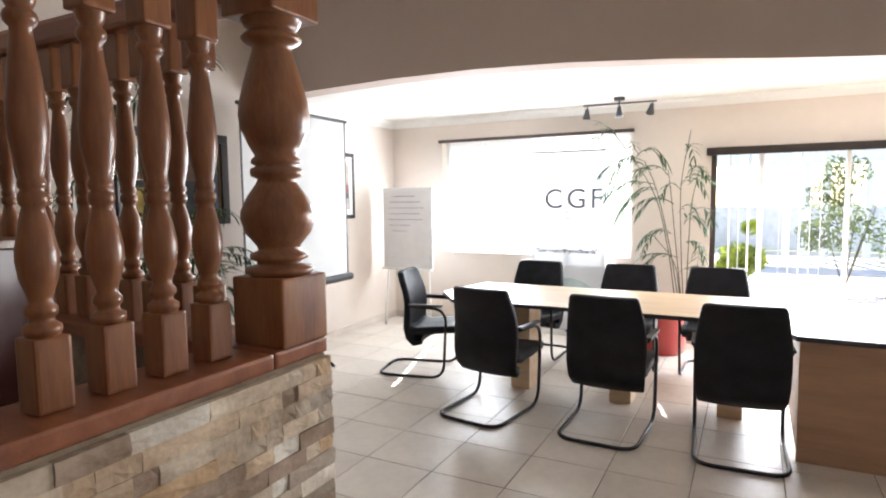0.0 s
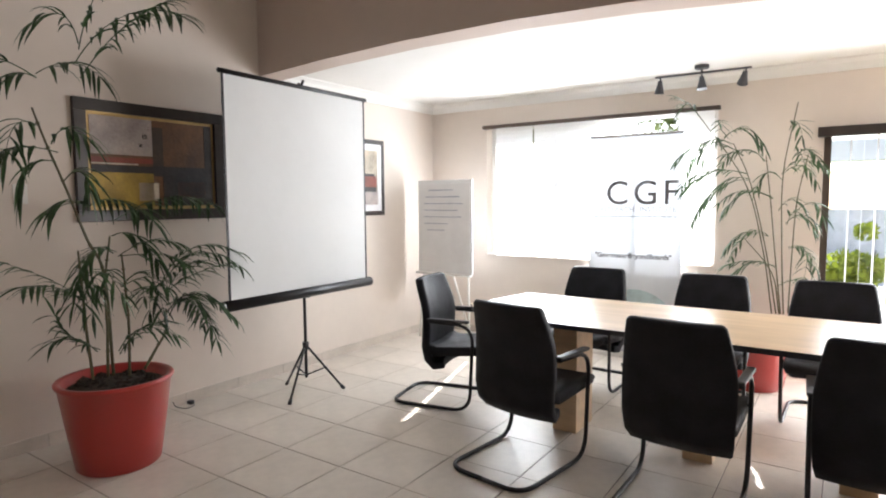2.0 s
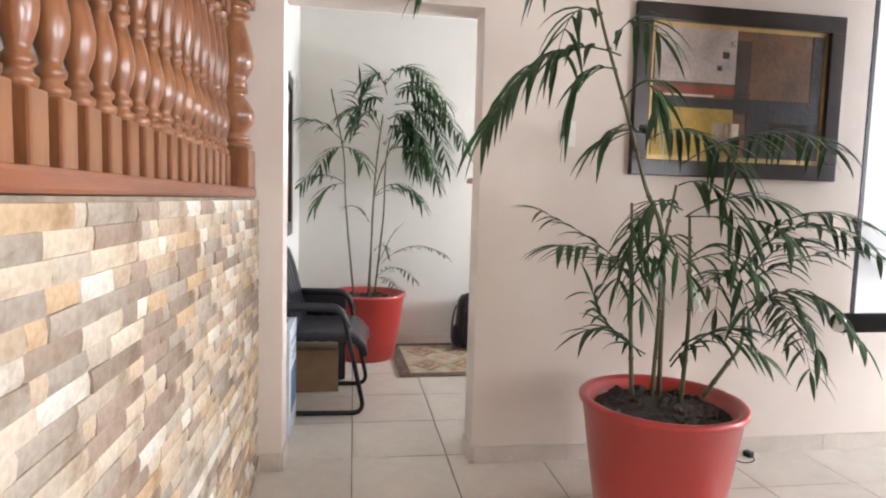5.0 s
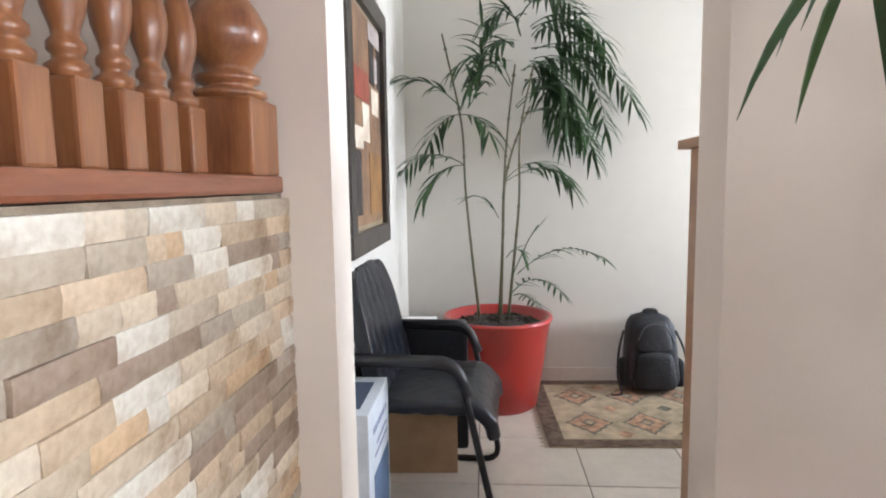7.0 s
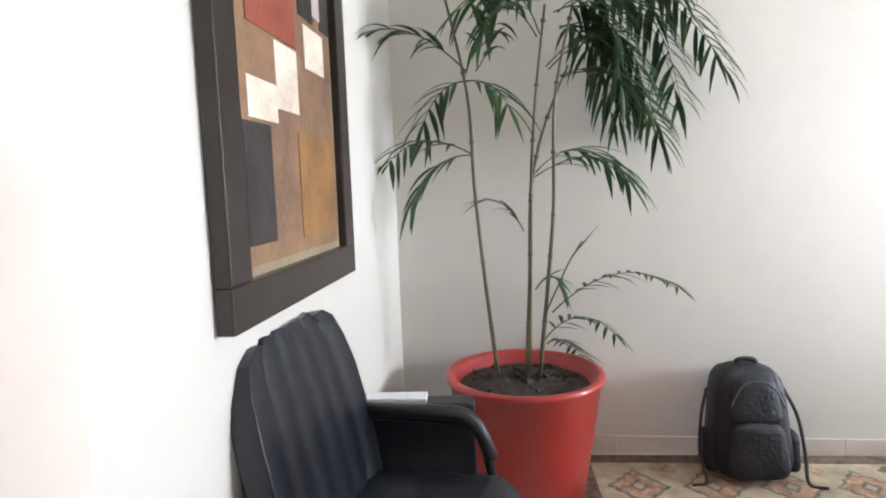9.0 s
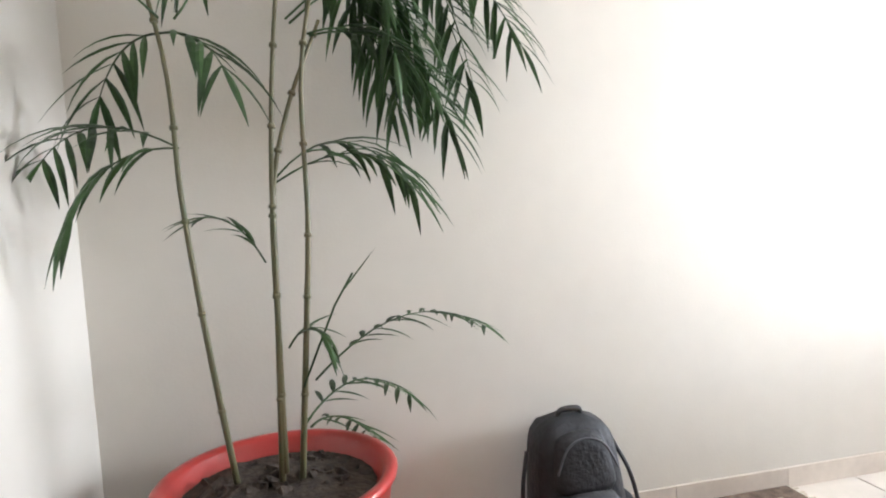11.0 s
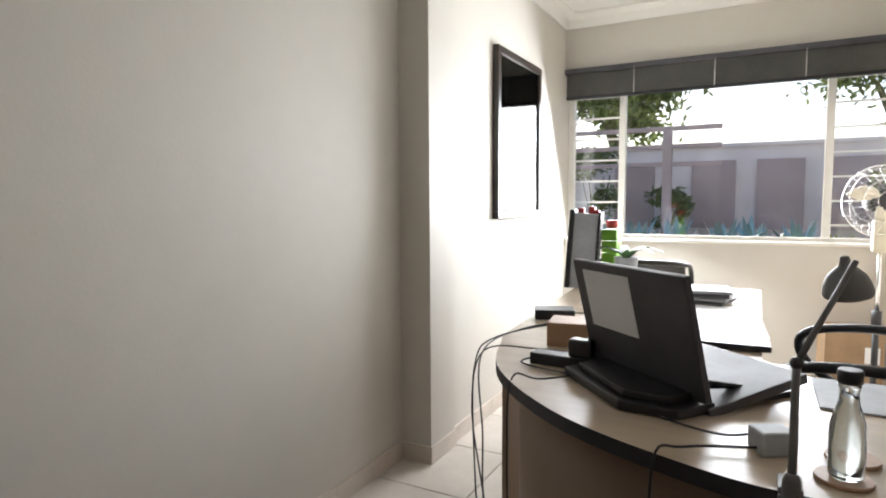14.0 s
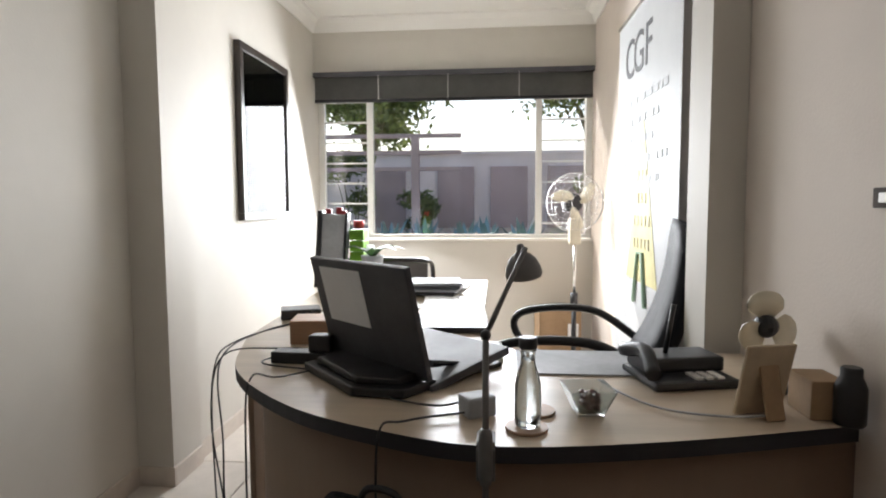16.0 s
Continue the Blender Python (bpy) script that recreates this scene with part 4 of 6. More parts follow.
# back room: armchairs, rug, bag, cabinet, boxes
def armchair(m):
    c = thing("visitor_armchair", "black leather armchair on a tubular frame by the wall", "chair", m, "armchairs in the back room")
    for s in (-1, 1):
        bm = bmesh.new()
        tube(bm, fillet([(s * .27, -.26, .015), (s * .27, .33, .015), (s * .275, .19, .60), (s * .275, -.24, .61)], .08, 6), .014, 8)
        part("side_frame", bm, M_BLACKM, c)
        bm = bmesh.new()
        tube(bm, fillet([(s * .275, -.25, .622), (s * .275, .175, .618), (s * .272, .225, .50)], .07, 6), .021, 10)
        part("armrest", bm, M_DARKP, c)
    bm = bmesh.new()
    tube(bm, [(-.27, -.26, .015), (.27, -.26, .015)], .014, 8)
    tube(bm, [(-.27, -.2, .40), (.27, -.2, .40)], .012, 8)
    tube(bm, [(-.27, .2, .40), (.27, .2, .40)], .012, 8)
    part("cross_tube", bm, M_BLACKM, c)
    def cushion(name, rows, th):
        """A padded leather shell with shallow ribs across it."""
        bm = bmesh.new()
        n, grid = 24, []
        for y, z, w in rows:
            grid.append([bm.verts.new((w * (2 * i / n - 1), y + .020 * (2 * i / n - 1) ** 4 + .006 * abs(math.sin(math.pi * 6 * i / n)) * (name == "backrest"), z - .012 * (2 * i / n - 1) ** 6 * (name == "seat"))) for i in range(n + 1)])
        for a, b in zip(grid, grid[1:]):
            for i in range(n):
                bm.faces.new((a[i], a[i + 1], b[i + 1], b[i])).smooth = True
        ob = part(name, bm, M_LEATHER2, c)
        md = ob.modifiers.new("s", "SOLIDIFY")
        md.thickness, md.offset = th, 0
        bv = ob.modifiers.new("b", "BEVEL")
        bv.width, bv.segments = .018, 3
    cushion("seat", [(-.25, .43, .25)] + [(-.22 + .045 * i, .445 + .006 * (i % 2), .255) for i in range(11)] + [(.26, .425, .25), (.295, .39, .245), (.305, .33, .235)], .055)
    cushion("backrest", [(-.13, .40, .22), (-.145, .46, .26), (-.165, .55, .275), (-.19, .65, .275), (-.215, .75, .27), (-.24, .83, .255), (-.26, .89, .225), (-.268, .915, .18)], .06)
    return c


armchair(pose(-.94, .09, 0, 0, 0, -3) @ Matrix.Diagonal((1, .92, 1, 1)))

rug = thing("rug", "worn oriental rug in faded gold and green on the tiles", "rug", pose(-1.83, 1.44, 0, 0, 0, 2))
M_RUG = mat("faded_rug_wool", (.44, .35, .24), .95, vary=.3, scale=14, second=(.26, .23, .16), bump=.6, bscale=150)
M_RUGB = mat("rug_border_wool", (.17, .12, .085), .95, vary=.3, scale=30, bump=.6, bscale=150)
M_RUGM = mat("rug_pattern_wool", (.50, .31, .20), .95, vary=.3, scale=30, bump=.6, bscale=150)
boxpart("rug_field", (-.46, .46, -.82, .82, .001, .010), M_RUG, rug)
bm = bmesh.new()
for d in ((-.46, .46, -.82, -.74, .0105, .012), (-.46, .46, .74, .82, .0105, .012), (-.46, -.39, -.74, .74, .0105, .012), (.39, .46, -.74, .74, .0105, .012)):
    box(bm, *d)
part("rug_border", bm, M_RUGB, rug)
M_RUGD = mat("rug_dark_wool", (.20, .19, .15), .95, vary=.3, scale=30, bump=.6, bscale=150)
for i in range(5):
    for k in (-1, 1):
        for q, h, wool in ((.105, .0115, M_RUGD), (.088, .0125, M_RUGM), (.035, .0135, M_RUGD), (.020, .0142, M_RUG)):
            bm = bmesh.new()
            m = Matrix.Translation((k * .19, -.58 + .29 * i, h - .001)) @ Matrix.Diagonal((1.0, .85, 1, 1)) @ pose(0, 0, 0, 0, 0, 45)
            n = 7
            ring = [Vector((q * (1 - 2 * j / n), q, 0)) for j in range(n)]
            pts = [pose(0, 0, 0, 0, 0, 90 * r) @ (v * (1 - .10 * (j % 2))) for r in range(4) for j, v in enumerate(ring)]
            bm.faces.new([bm.verts.new(m @ p) for p in pts])
            part("rug_motif", bm, wool, rug)
for k, (x, y) in enumerate([(0, -.43 + .29 * i) for i in range(4)] + [(sx * .33, -.43 + .29 * i) for sx in (-1, 1) for i in range(4)]):
    bm = bmesh.new()
    m = Matrix.Translation((x, y, .0112)) @ pose(0, 0, 0, 0, 0, 45)
    box(bm, -.03, .03, -.03, .03, 0, .0012, m)
    part("rug_motif", bm, M_RUGD if k % 2 else M_RUGM, rug)
bm = bmesh.new()
for e in (-1, 1):
    for i in range(60):
        x = -.455 + .0154 * i
        box(bm, x, x + .006, e * .82, e * (.85 + .012 * math.sin(i * 2.3)), .001, .004)
tagged(part("fringe", bm, mat("rug_fringe_wool", (.55, .48, .38), .95), rug), kind="stuff")

bag = thing("backpack", "full black backpack leaning on the cream wall", "bag", pose(-2.13, 1.31, .012, 0, 0, 90))
M_CLOTH = mat("black_nylon", (.012, .013, .018), .55, vary=.4, scale=10, bump=.5, bscale=60)


def pillow(bm, w, d, h, m=None, sq=.42, n=24, rings=16, lean=0):
    """A rounded bag shape that narrows upwards."""
    rows = []
    for j in range(rings + 1):
        t = j / rings
        k = (1 - abs(2 * t - 1) ** 7 * .93) ** .5 * (1 - .24 * t)
        row = []
        for i in range(n):
            a = 2 * math.pi * i / n
            ca, sa = math.cos(a), math.sin(a)
            x = math.copysign(abs(ca) ** sq, ca) * w / 2 * k
            y = math.copysign(abs(sa) ** sq, sa) * d / 2 * k + lean * t
            v = Vector((x, y, h * t))
            row.append(bm.verts.new(m @ v if m else v))
        rows.append(row)
    for a, b in zip(rows, rows[1:]):
        for i in range(n):
            bm.faces.new((a[i], a[(i + 1) % n], b[(i + 1) % n], b[i])).smooth = True
    bm.faces.new(rows[0][::-1])
    bm.faces.new(rows[-1])


bm = bmesh.new()
pillow(bm, .33, .22, .45, lean=.06)
part("main_body", bm, M_CLOTH, bag)
bm = bmesh.new()
pillow(bm, .26, .11, .23, Matrix.Translation((0, -.085, .02)), sq=.6, lean=.02)
part("front_pocket", bm, M_CLOTH, bag)
bm = bmesh.new()
pillow(bm, .22, .08, .19, Matrix.Translation((0, -.055, .225)), sq=.65, lean=.04)
part("upper_pocket", bm, M_CLOTH, bag)
bm = bmesh.new()
tube(bm, smooth_path([(-.04, .05, .43), (-.03, .045, .462), (.03, .045, .462), (.04, .05, .43)]), .01, 6)
part("grab_handle", bm, M_DARKP, bag)
for s in (-1, 1):
    bm = bmesh.new()
    pillow(bm, .07, .13, .17, Matrix.Translation((s * .155, .0, .02)), sq=.7)
    part("side_pocket", bm, M_CLOTH, bag)
    bm = bmesh.new()
    tube(bm, smooth_path([(s * .15, .05, .34), (s * .185, .0, .24), (s * .20, -.04, .10), (s * .19, -.10, .01), (s * .25, -.12, .003)]), .007, 6)
    part("strap", bm, M_DARKP, bag)
bm = bmesh.new()
tube(bm, smooth_path([(-.10, -.085, .31), (-.06, -.075, .385), (0, -.065, .405), (.06, -.075, .385), (.10, -.085, .31)]), .004, 5)
part("zip", bm, M_PLAST, bag)

cab = thing("cabinet", "tall narrow brown wooden cabinet with a projecting top beside the doorway", "cabinet", pose(-.245, 1.10, 0))
boxpart("body", (-.07, .07, -.21, .3, 0, 1.31), M_PANEL, cab)
boxpart("top", (-.10, .07, -.235, .32, 1.31, 1.335), M_PANEL, cab)

M_BOXBLUE = mat("white_blue_carton", (.62, .66, .72), .5, vary=.1)
bx = thing("printed_carton", "white and blue printed carton on the floor under the armchairs", "box", pose(-.49, -.085, 0))
boxpart("carton", (-.18, .17, -.08, .085, 0, .56), M_BOXBLUE, bx)
bars("printed_lines", [(-.13, .1, .47, .02), (-.13, .05, .42, .012), (-.13, .08, .39, .012)], M_BLUEINK, bx, .087)
boxpart("printed_panel", (-.15, .10, .085, .087, .12, .34), mat("blue_print", (.10, .16, .28)), bx, bevel=0)
boxpart("printed_panel", (-.12, .12, -.05, .05, .56, .562), mat("dark_blue_print", (.05, .07, .12)), bx, bevel=0)
bc = thing("briefcase", "black soft briefcase standing between armchair and plant pot", "bag", pose(-1.35, .06, 0, 0, 0, 4))
boxpart("case_body", (-.05, .05, -.2, .2, 0, .60), M_LEATHER2, bc, bevel=.02)
boxpart("paper_sheet", (-.03, .03, -.12, .06, .598, .615), M_PAPER, bc)
bx2 = thing("cardboard_box", "plain brown cardboard box under the armchair", "box", pose(-1.30, .06, 0, 0, 0, 3))
boxpart("carton", (-.22, .22, -.15, .15, 0, .27), M_CARD, bx2)

# wall plates
def plate(m, label, w=.075, h=.115, cover=M_SWITCH):
    p = thing("wall_switch", label, "switch", m)
    boxpart("cover_plate", (-w / 2, w / 2, -.009, 0, -h / 2, h / 2), cover, p, bevel=.002)
    boxpart("rocker", (-w * .22, w * .22, -.014, -.009, -h * .25, h * .25), M_SWITCH, p, bevel=.002)
    return p


plate(pose(0.001, 1.26, 1.54, 0, 0, 90), "white light switch plate on the cream wall")
plate(pose(0.001, 1.68, .33, 0, 0, 90), "white socket plate low on the cream wall", .115, .075)
plate(pose(JX - .001, 2.07, 1.16, 0, 0, -90), "dark bronze light switch plate with a pale rocker beside the office", .085, .036, mat("dark_bronze", (.05, .035, .025), .8, vary=.1))

# flex and plug on the floor by the wall
pg = thing("plug", "black plug on a short flex at the skirting", "plug", pose(.05, 2.25, 0, 0, 0, 20))
bm = bmesh.new()
box(bm, -.02, .02, -.018, .018, .0, .028)
bevelled(bm, .006)
part("plug_body", bm, M_DARKP, pg)
bm = bmesh.new()
tube(bm, smooth_path([(.02, 0, .014), (.05, -.03, .005), (.04, -.10, .005), (-.02, -.13, .02), (-.04, -.14, .06)]), .003, 5)
part("flex", bm, M_DARKP, pg)

# office desk: large curved top with a return
M_DTOP = mat("oak_desk_laminate", (.54, .44, .33), .30, vary=.10, scale=3, grain=(.5, 5, 5))
M_DSIDE = mat("brown_desk_panel", (.26, .18, .125), .5, vary=.05, scale=2, grain=(2, 2, .3))
desk = thing("office_desk", "large curved wooden desk with a black edge crowded with office things", "desk")
front = smooth_path([(-1.62, 2.72, 0), (-1.50, 2.38, 0), (-1.28, 2.13, 0), (-1.04, 2.00, 0), (-.84, 1.955, 0), (-.55, 2.0, 0), (-.19, 2.10, 0)], 6)
outline = [(p.x, p.y) for p in front] + [(-.19, 2.62), (-.80, 2.62), (-.90, 2.74), (-.90, 4.12), (-1.72, 4.12)]


def slab_poly(bm, pts, z0, z1, side=1):
    a = [bm.verts.new((x, y, z0)) for x, y in pts]
    b = [bm.verts.new((x, y, z1)) for x, y in pts]
    bm.faces.new(b)
    bm.faces.new(a[::-1])
    for i in range(len(pts)):
        bm.faces.new((a[i], a[(i + 1) % len(pts)], b[(i + 1) % len(pts)], b[i])).material_index = side


bm = bmesh.new()
slab_poly(bm, outline, .715, .745)
part("desktop", bm, [M_DTOP, M_EDGE], desk)
bm = bmesh.new()
inner = [(p.x + .05, p.y + .05) for p in front]
lo, hi = [bm.verts.new((*q, .02)) for q in inner], [bm.verts.new((*q, .713)) for q in inner]
for i in range(len(inner) - 1):
    bm.faces.new((lo[i], lo[i + 1], hi[i + 1], hi[i])).smooth = True
pn = part("modesty_panel", bm, M_DSIDE, desk)
pn.modifiers.new("s", "SOLIDIFY").thickness = .018
boxpart("end_panel", (-1.66, -1.64, 2.8, 4.08, 0.02, .713), M_DSIDE, desk)
boxpart("end_panel", (-1.62, -.93, 4.08, 4.10, 0.02, .713), M_DSIDE, desk)

# office window
window("window_2", -2.19, JX, .88, 2.10, OY + .1, [-1.80, -.55], M_ALU, "white steel office window with horizontal bars over the garden",
       bars=[(-2.14, -1.82, [1.0 + .15 * i for i in range(7)]), (-.53, -.22, [1.0 + .15 * i for i in range(7)])])
boxpart("sill", (-2.18, JX - .01, OY - .02, OY + .1, .882, .90), M_SWITCH, tagged(new("window_sill"), "white office window sill", "sill", "", "structure"))
vbl = thing("venetian_blind", "grey venetian blind raised to the top of the office window", "blind")
boxpart("head_rail", (-2.18, JX - .01, OY - .05, OY - .003, 2.065, 2.10), M_PLAST, vbl)
boxpart("bottom_rail", (-2.17, JX - .02, OY - .045, OY - .01, 1.885, 1.905), M_DARKP, vbl)
for i in range(16):
    bm = bmesh.new()
    box(bm, -2.17, JX - .02, -.0085, .0085, -.0006, .0006, Matrix.Translation((0, OY - .028, 1.912 + .0098 * i)) @ pose(0, 0, 0, 52))
    part("slat", bm, mat("grey_slat", (.16, .16, .15), .5) if i == 0 else bpy.data.materials["grey_slat"], vbl)
for x in (-1.7, -1.2, -.7):
    boxpart("cord", (x - .002, x + .002, OY - .053, OY - .051, 1.9, 2.07), M_ALU, vbl, bevel=0)

# garden
gw = tagged(new("garden_wall"), "plastered garden wall with brown recessed panels", "wall", "", "structure")
boxpart("wall_body", (-14, 3.0, 12.0, 12.25, -.1, 2.05), M_GWALL, gw, bevel=0)
for i, x in enumerate((-12.4, -9.9, -7.4, -4.9, -2.9, -1.62, -.64, .40, 1.3, 2.6)):
    boxpart("wall_panel", (x - .34, x + .34, 11.93, 12.0, .7, 1.83), M_GPANEL, gw, bevel=0)
boxpart("wall_cap", (-14, 3.0, 11.95, 12.3, 2.05, 2.11), M_GWALL, gw, bevel=0)
slab("garden_bed", [(-8, 2.4, 7.8, 11.9, -.06, .48)], mat("bed_soil", (.22, .16, .11), .95, vary=.3, scale=8, bump=.8), "raised soil bed with plants under the garden wall", "garden bed")
slab("terrace", [(2.5, 14.0, 5.8, 17.5, -.06, -.02)], M_PAVE, "pale paved terrace outside the sliding door", "paving")


def shrub(name, m, r, h, count, leaf, material, label, seed, group="garden shrubs"):
    random.seed(seed)
    t = thing(name, label, "shrub", m, group)
    bm = bmesh.new()
    for i in range(6):
        a = random.uniform(0, 6.28)
        tube(bm, [(0, 0, 0), (r * .5 * math.cos(a), r * .5 * math.sin(a), h * .6)], .015, 4, taper=.4)
    part("branches", bm, M_STEM, t)
    bm = bmesh.new()
    lobes = [(random.uniform(-.6, .6) * r, random.uniform(-.6, .6) * r, random.uniform(.35, .85) * h, random.uniform(.25, .5) * r) for _ in range(9)]
    for i in range(count):
        lx, ly, lz, lr = random.choice(lobes)
        d = Vector((random.gauss(0, 1), random.gauss(0, 1), random.gauss(0, .8)))
        d.normalize()
        c = Vector((lx, ly, lz)) + d * lr * random.uniform(.6, 1.1)
        u = Vector((random.gauss(0, 1), random.gauss(0, 1), random.gauss(0, 1))).normalized()
        v = u.orthogonal().normalized()
        s = leaf * random.uniform(.6, 1.3)
        bm.faces.new([bm.verts.new(c + u * s), bm.verts.new(c + v * s * .4), bm.verts.new(c - u * s), bm.verts.new(c - v * s * .4)])
    part("foliage", bm, material, t)
    return t


def agave(m, r, n, material, seed, label="blue-green agave with pointed leaves in the garden bed"):
    random.seed(seed)
    t = thing("agave", label, "plant", m, "garden agaves")
    bm = bmesh.new()
    for i in range(n):
        a, el = 2.4 * i, radians(15 + 65 * i / n)
        d = Vector((math.cos(a) * math.cos(el), math.sin(a) * math.cos(el), math.sin(el)))
        s = Vector((-math.sin(a), math.cos(a), 0))
        L = r * random.uniform(.85, 1.1)
        pts = [(0, .03), (.35, .05), (.7, .035), (1, .002)]
        prev = None
        for k, w in pts:
            c = d * L * k + Vector((0, 0, -.08 * L * k * k))
            x, y, z_ = bm.verts.new(c + s * w * r * 2), bm.verts.new(c + Vector((0, 0, -.03 * (1 - k)))), bm.verts.new(c - s * w * r * 2)
            if prev:
                bm.faces.new((prev[0], x, y, prev[1]))
                bm.faces.new((prev[1], y, z_, prev[2]))
            prev = (x, y, z_)
    part("leaves", bm, material, t)
    return t


random.seed(11)
for i, x in enumerate((-3.4, -2.9, -2.3, -1.9, -1.3, -1.0, -.5)):
    agave(pose(x, 8.9 + .5 * (i % 2), .47), .55, 22, M_AGAVE, i)
for i, x in enumerate((-.6, -.15, .3, .7)):
    agave(pose(x, 8.5 + .2 * (i % 2), .47), .36, 24, M_LIME, 20 + i, "lime green spiky plant in the garden bed")
for i, (x, y, r, h) in enumerate(((-4.6, 10.6, .8, 1.9), (-3.3, 10.9, .55, 1.9), (-2.2, 11.2, .4, 1.0), (0.9, 11, .5, 1.5))):
    shrub("garden_shrub", pose(x, y, .45), r, h, 1300, .05, M_BUSH, "loose green garden shrub before the plastered wall", 40 + i)
for i, (x, y, r, h, mt) in enumerate(((6.1, 6.9, .55, 1.1, M_LIME), (6.9, 6.7, .6, 1.4, M_LIME), (5.6, 10.5, .8, 2.4, M_BUSH), (6.8, 9.8, 1.0, 2.2, M_BUSH), (4.1, 8.6, .4, 1.5, M_LIME))):
    shrub("garden_shrub", pose(x, y, -.05), r, h, 1500, .05, mt, "leafy garden shrub beside the terrace", 60 + i)


def tree(m, h, r, seed, label):
    random.seed(seed)
    t = thing("garden_tree", label, "tree", m, "garden trees")
    bm = bmesh.new()
    tube(bm, smooth_path([(0, 0, 0), (.1, .05, h * .3), (-.05, 0, h * .55)], 4), .13, 8, taper=.6)
    tips = []
    for i in range(9):
        a = i * 2.4
        e = Vector((math.cos(a) * r * random.uniform(.4, .85), math.sin(a) * r * random.uniform(.4, .85), h * random.uniform(.6, .95)))
        tube(bm, smooth_path([(0, 0, h * random.uniform(.35, .5)), e * .5 + Vector((0, 0, h * .3)), e], 3), .045, 5, taper=.3)
        tips.append(e)
    part("trunk", bm, M_STEM, t)
    bm = bmesh.new()
    for i in range(4200):
        e = random.choice(tips)
        d = Vector((random.gauss(0, 1), random.gauss(0, 1), random.gauss(0, .7)))
        c = e + d * r * .22
        u = Vector((random.gauss(0, 1), random.gauss(0, 1), random.gauss(0, 1))).normalized()
        v = u.orthogonal()
        s = random.uniform(.05, .11)
        bm.faces.new([bm.verts.new(c + u * s), bm.verts.new(c + v * s * .45), bm.verts.new(c - u * s), bm.verts.new(c - v * s * .45)])
    part("crown", bm, M_BUSH, t)
    return t


for i, (x, y, h, r) in enumerate(((-6.5, 14.5, 5.2, 2.0), (-3.6, 13.6, 4.6, 1.3), (1.4, 14.5, 4.8, 1.6), (-11, 16, 6, 2.6), (8.5, 19.5, 5.5, 2.4), (11, 14, 5.5, 2.4))):
    tree(pose(x, y, -.1), h, r, 80 + i, "leafy garden tree behind the plastered wall")
# pergola at the end of the garden bed
perg = thing("pergola", "dark timber pergola over the garden bed", "pergola", pose(-3.1, 10.0, .45))
for x in (-1.0, 1.0):
    boxpart("post", (x - .06, x + .06, -.06, .06, 0, 1.7), M_GPANEL, perg)
for z in (1.2, 1.45, 1.7):
    boxpart("beam", (-1.6, 1.7, -.05, .05, z, z + .06), M_GPANEL, perg)
# patio roof with its white posts, beyond the sliding door
pat = tagged(new("patio"), "neighbouring patio with a pale roof on white posts", "building", "", "structure")
boxpart("roof_edge", (2.0, 15, 15.6, 16.4, 2.3, 2.75), M_ALU, pat, bevel=0)
boxpart("patio_wall", (2.0, 9, 17.6, 17.7, 0, 1.2), mat("grey_blue_wall", (.60, .62, .66)), pat, bevel=0)
for i in range(6):
    boxpart("post", (4.9 + .42 * i, 5.05 + .42 * i, 15.7, 15.85, 0, 2.3), M_ALU, pat, bevel=0)

# black bag standing against the front of the desk
bkb = thing("desk_side_bag", "flat black fabric bag leaning on the curved desk front", "bag", pose(-1.06, 1.955, 0, 0, 0, -8))
bm = bmesh.new()
box(bm, -.15, .15, -.05, .06, 0, .63)
for v in bm.verts:
    if v.co.z > .3:
        v.co.x *= .72
        v.co.y = v.co.y * .6 + .02
        v.co.z -= .03 if v.co.x > 0 else 0
bevelled(bm, .02)
part("bag_body", bm, M_CLOTH, bkb)
bm = bmesh.new()
tube(bm, smooth_path([(-.04, .02, .615), (-.02, .02, .65), (.03, .02, .645), (.05, .02, .60)]), .007, 6)
part("grab_handle", bm, M_DARKP, bkb)

# office things
lap = thing("laptop", "open grey laptop on a stand with a paper note", "laptop", pose(-1.05, 2.45, .745, 0, 0, -42))
boxpart("stand", (-.16, .16, -.12, .14, 0, .012), M_DARKP, lap)
bm = bmesh.new()
slab_poly(bm, [(-.15, -.24), (.10, -.27), (.19, -.20), (.18, -.10), (-.17, -.10)], .002, .022, 0)
slab_poly(bm, [(-.12, -.22), (.09, -.25), (.16, -.19), (.15, -.11), (-.14, -.11)], .022, .038, 0)
bevelled(bm, .004)
part("docking_unit", bm, M_DARKP, lap)
bm = bmesh.new()
for s in (-.14, .14):
    tube(bm, [(s, -.10, .012), (s, .12, .012), (s, -.08, .045)], .01, 6)
part("stand_arm", bm, M_DARKP, lap)
boxpart("base", (-.19, .19, -.12, .14, .014, .034), M_PLAST, lap, m=pose(0, 0, 0, 10))
lid = boxpart("lid", (-.19, .19, -.008, .008, 0, .26), M_PLAST, lap, "dark grey laptop lid", m=pose(0, -.125, .025, 14))
boxpart("screen", (-.18, .18, .0085, .0095, .015, .25), M_DARKP, lid, bevel=0, m=pose(0, -.125, .025, 14))
boxpart("paper_note", (-.15, .02, -.010, -.009, .10, .24), M_PAPER, lid, bevel=0, m=pose(0, -.125, .025, 14))


def ring_pts(r, n=24, z=0):
    return [(r * math.cos(2 * math.pi * i / n), r * math.sin(2 * math.pi * i / n), z) for i in range(n + 1)]


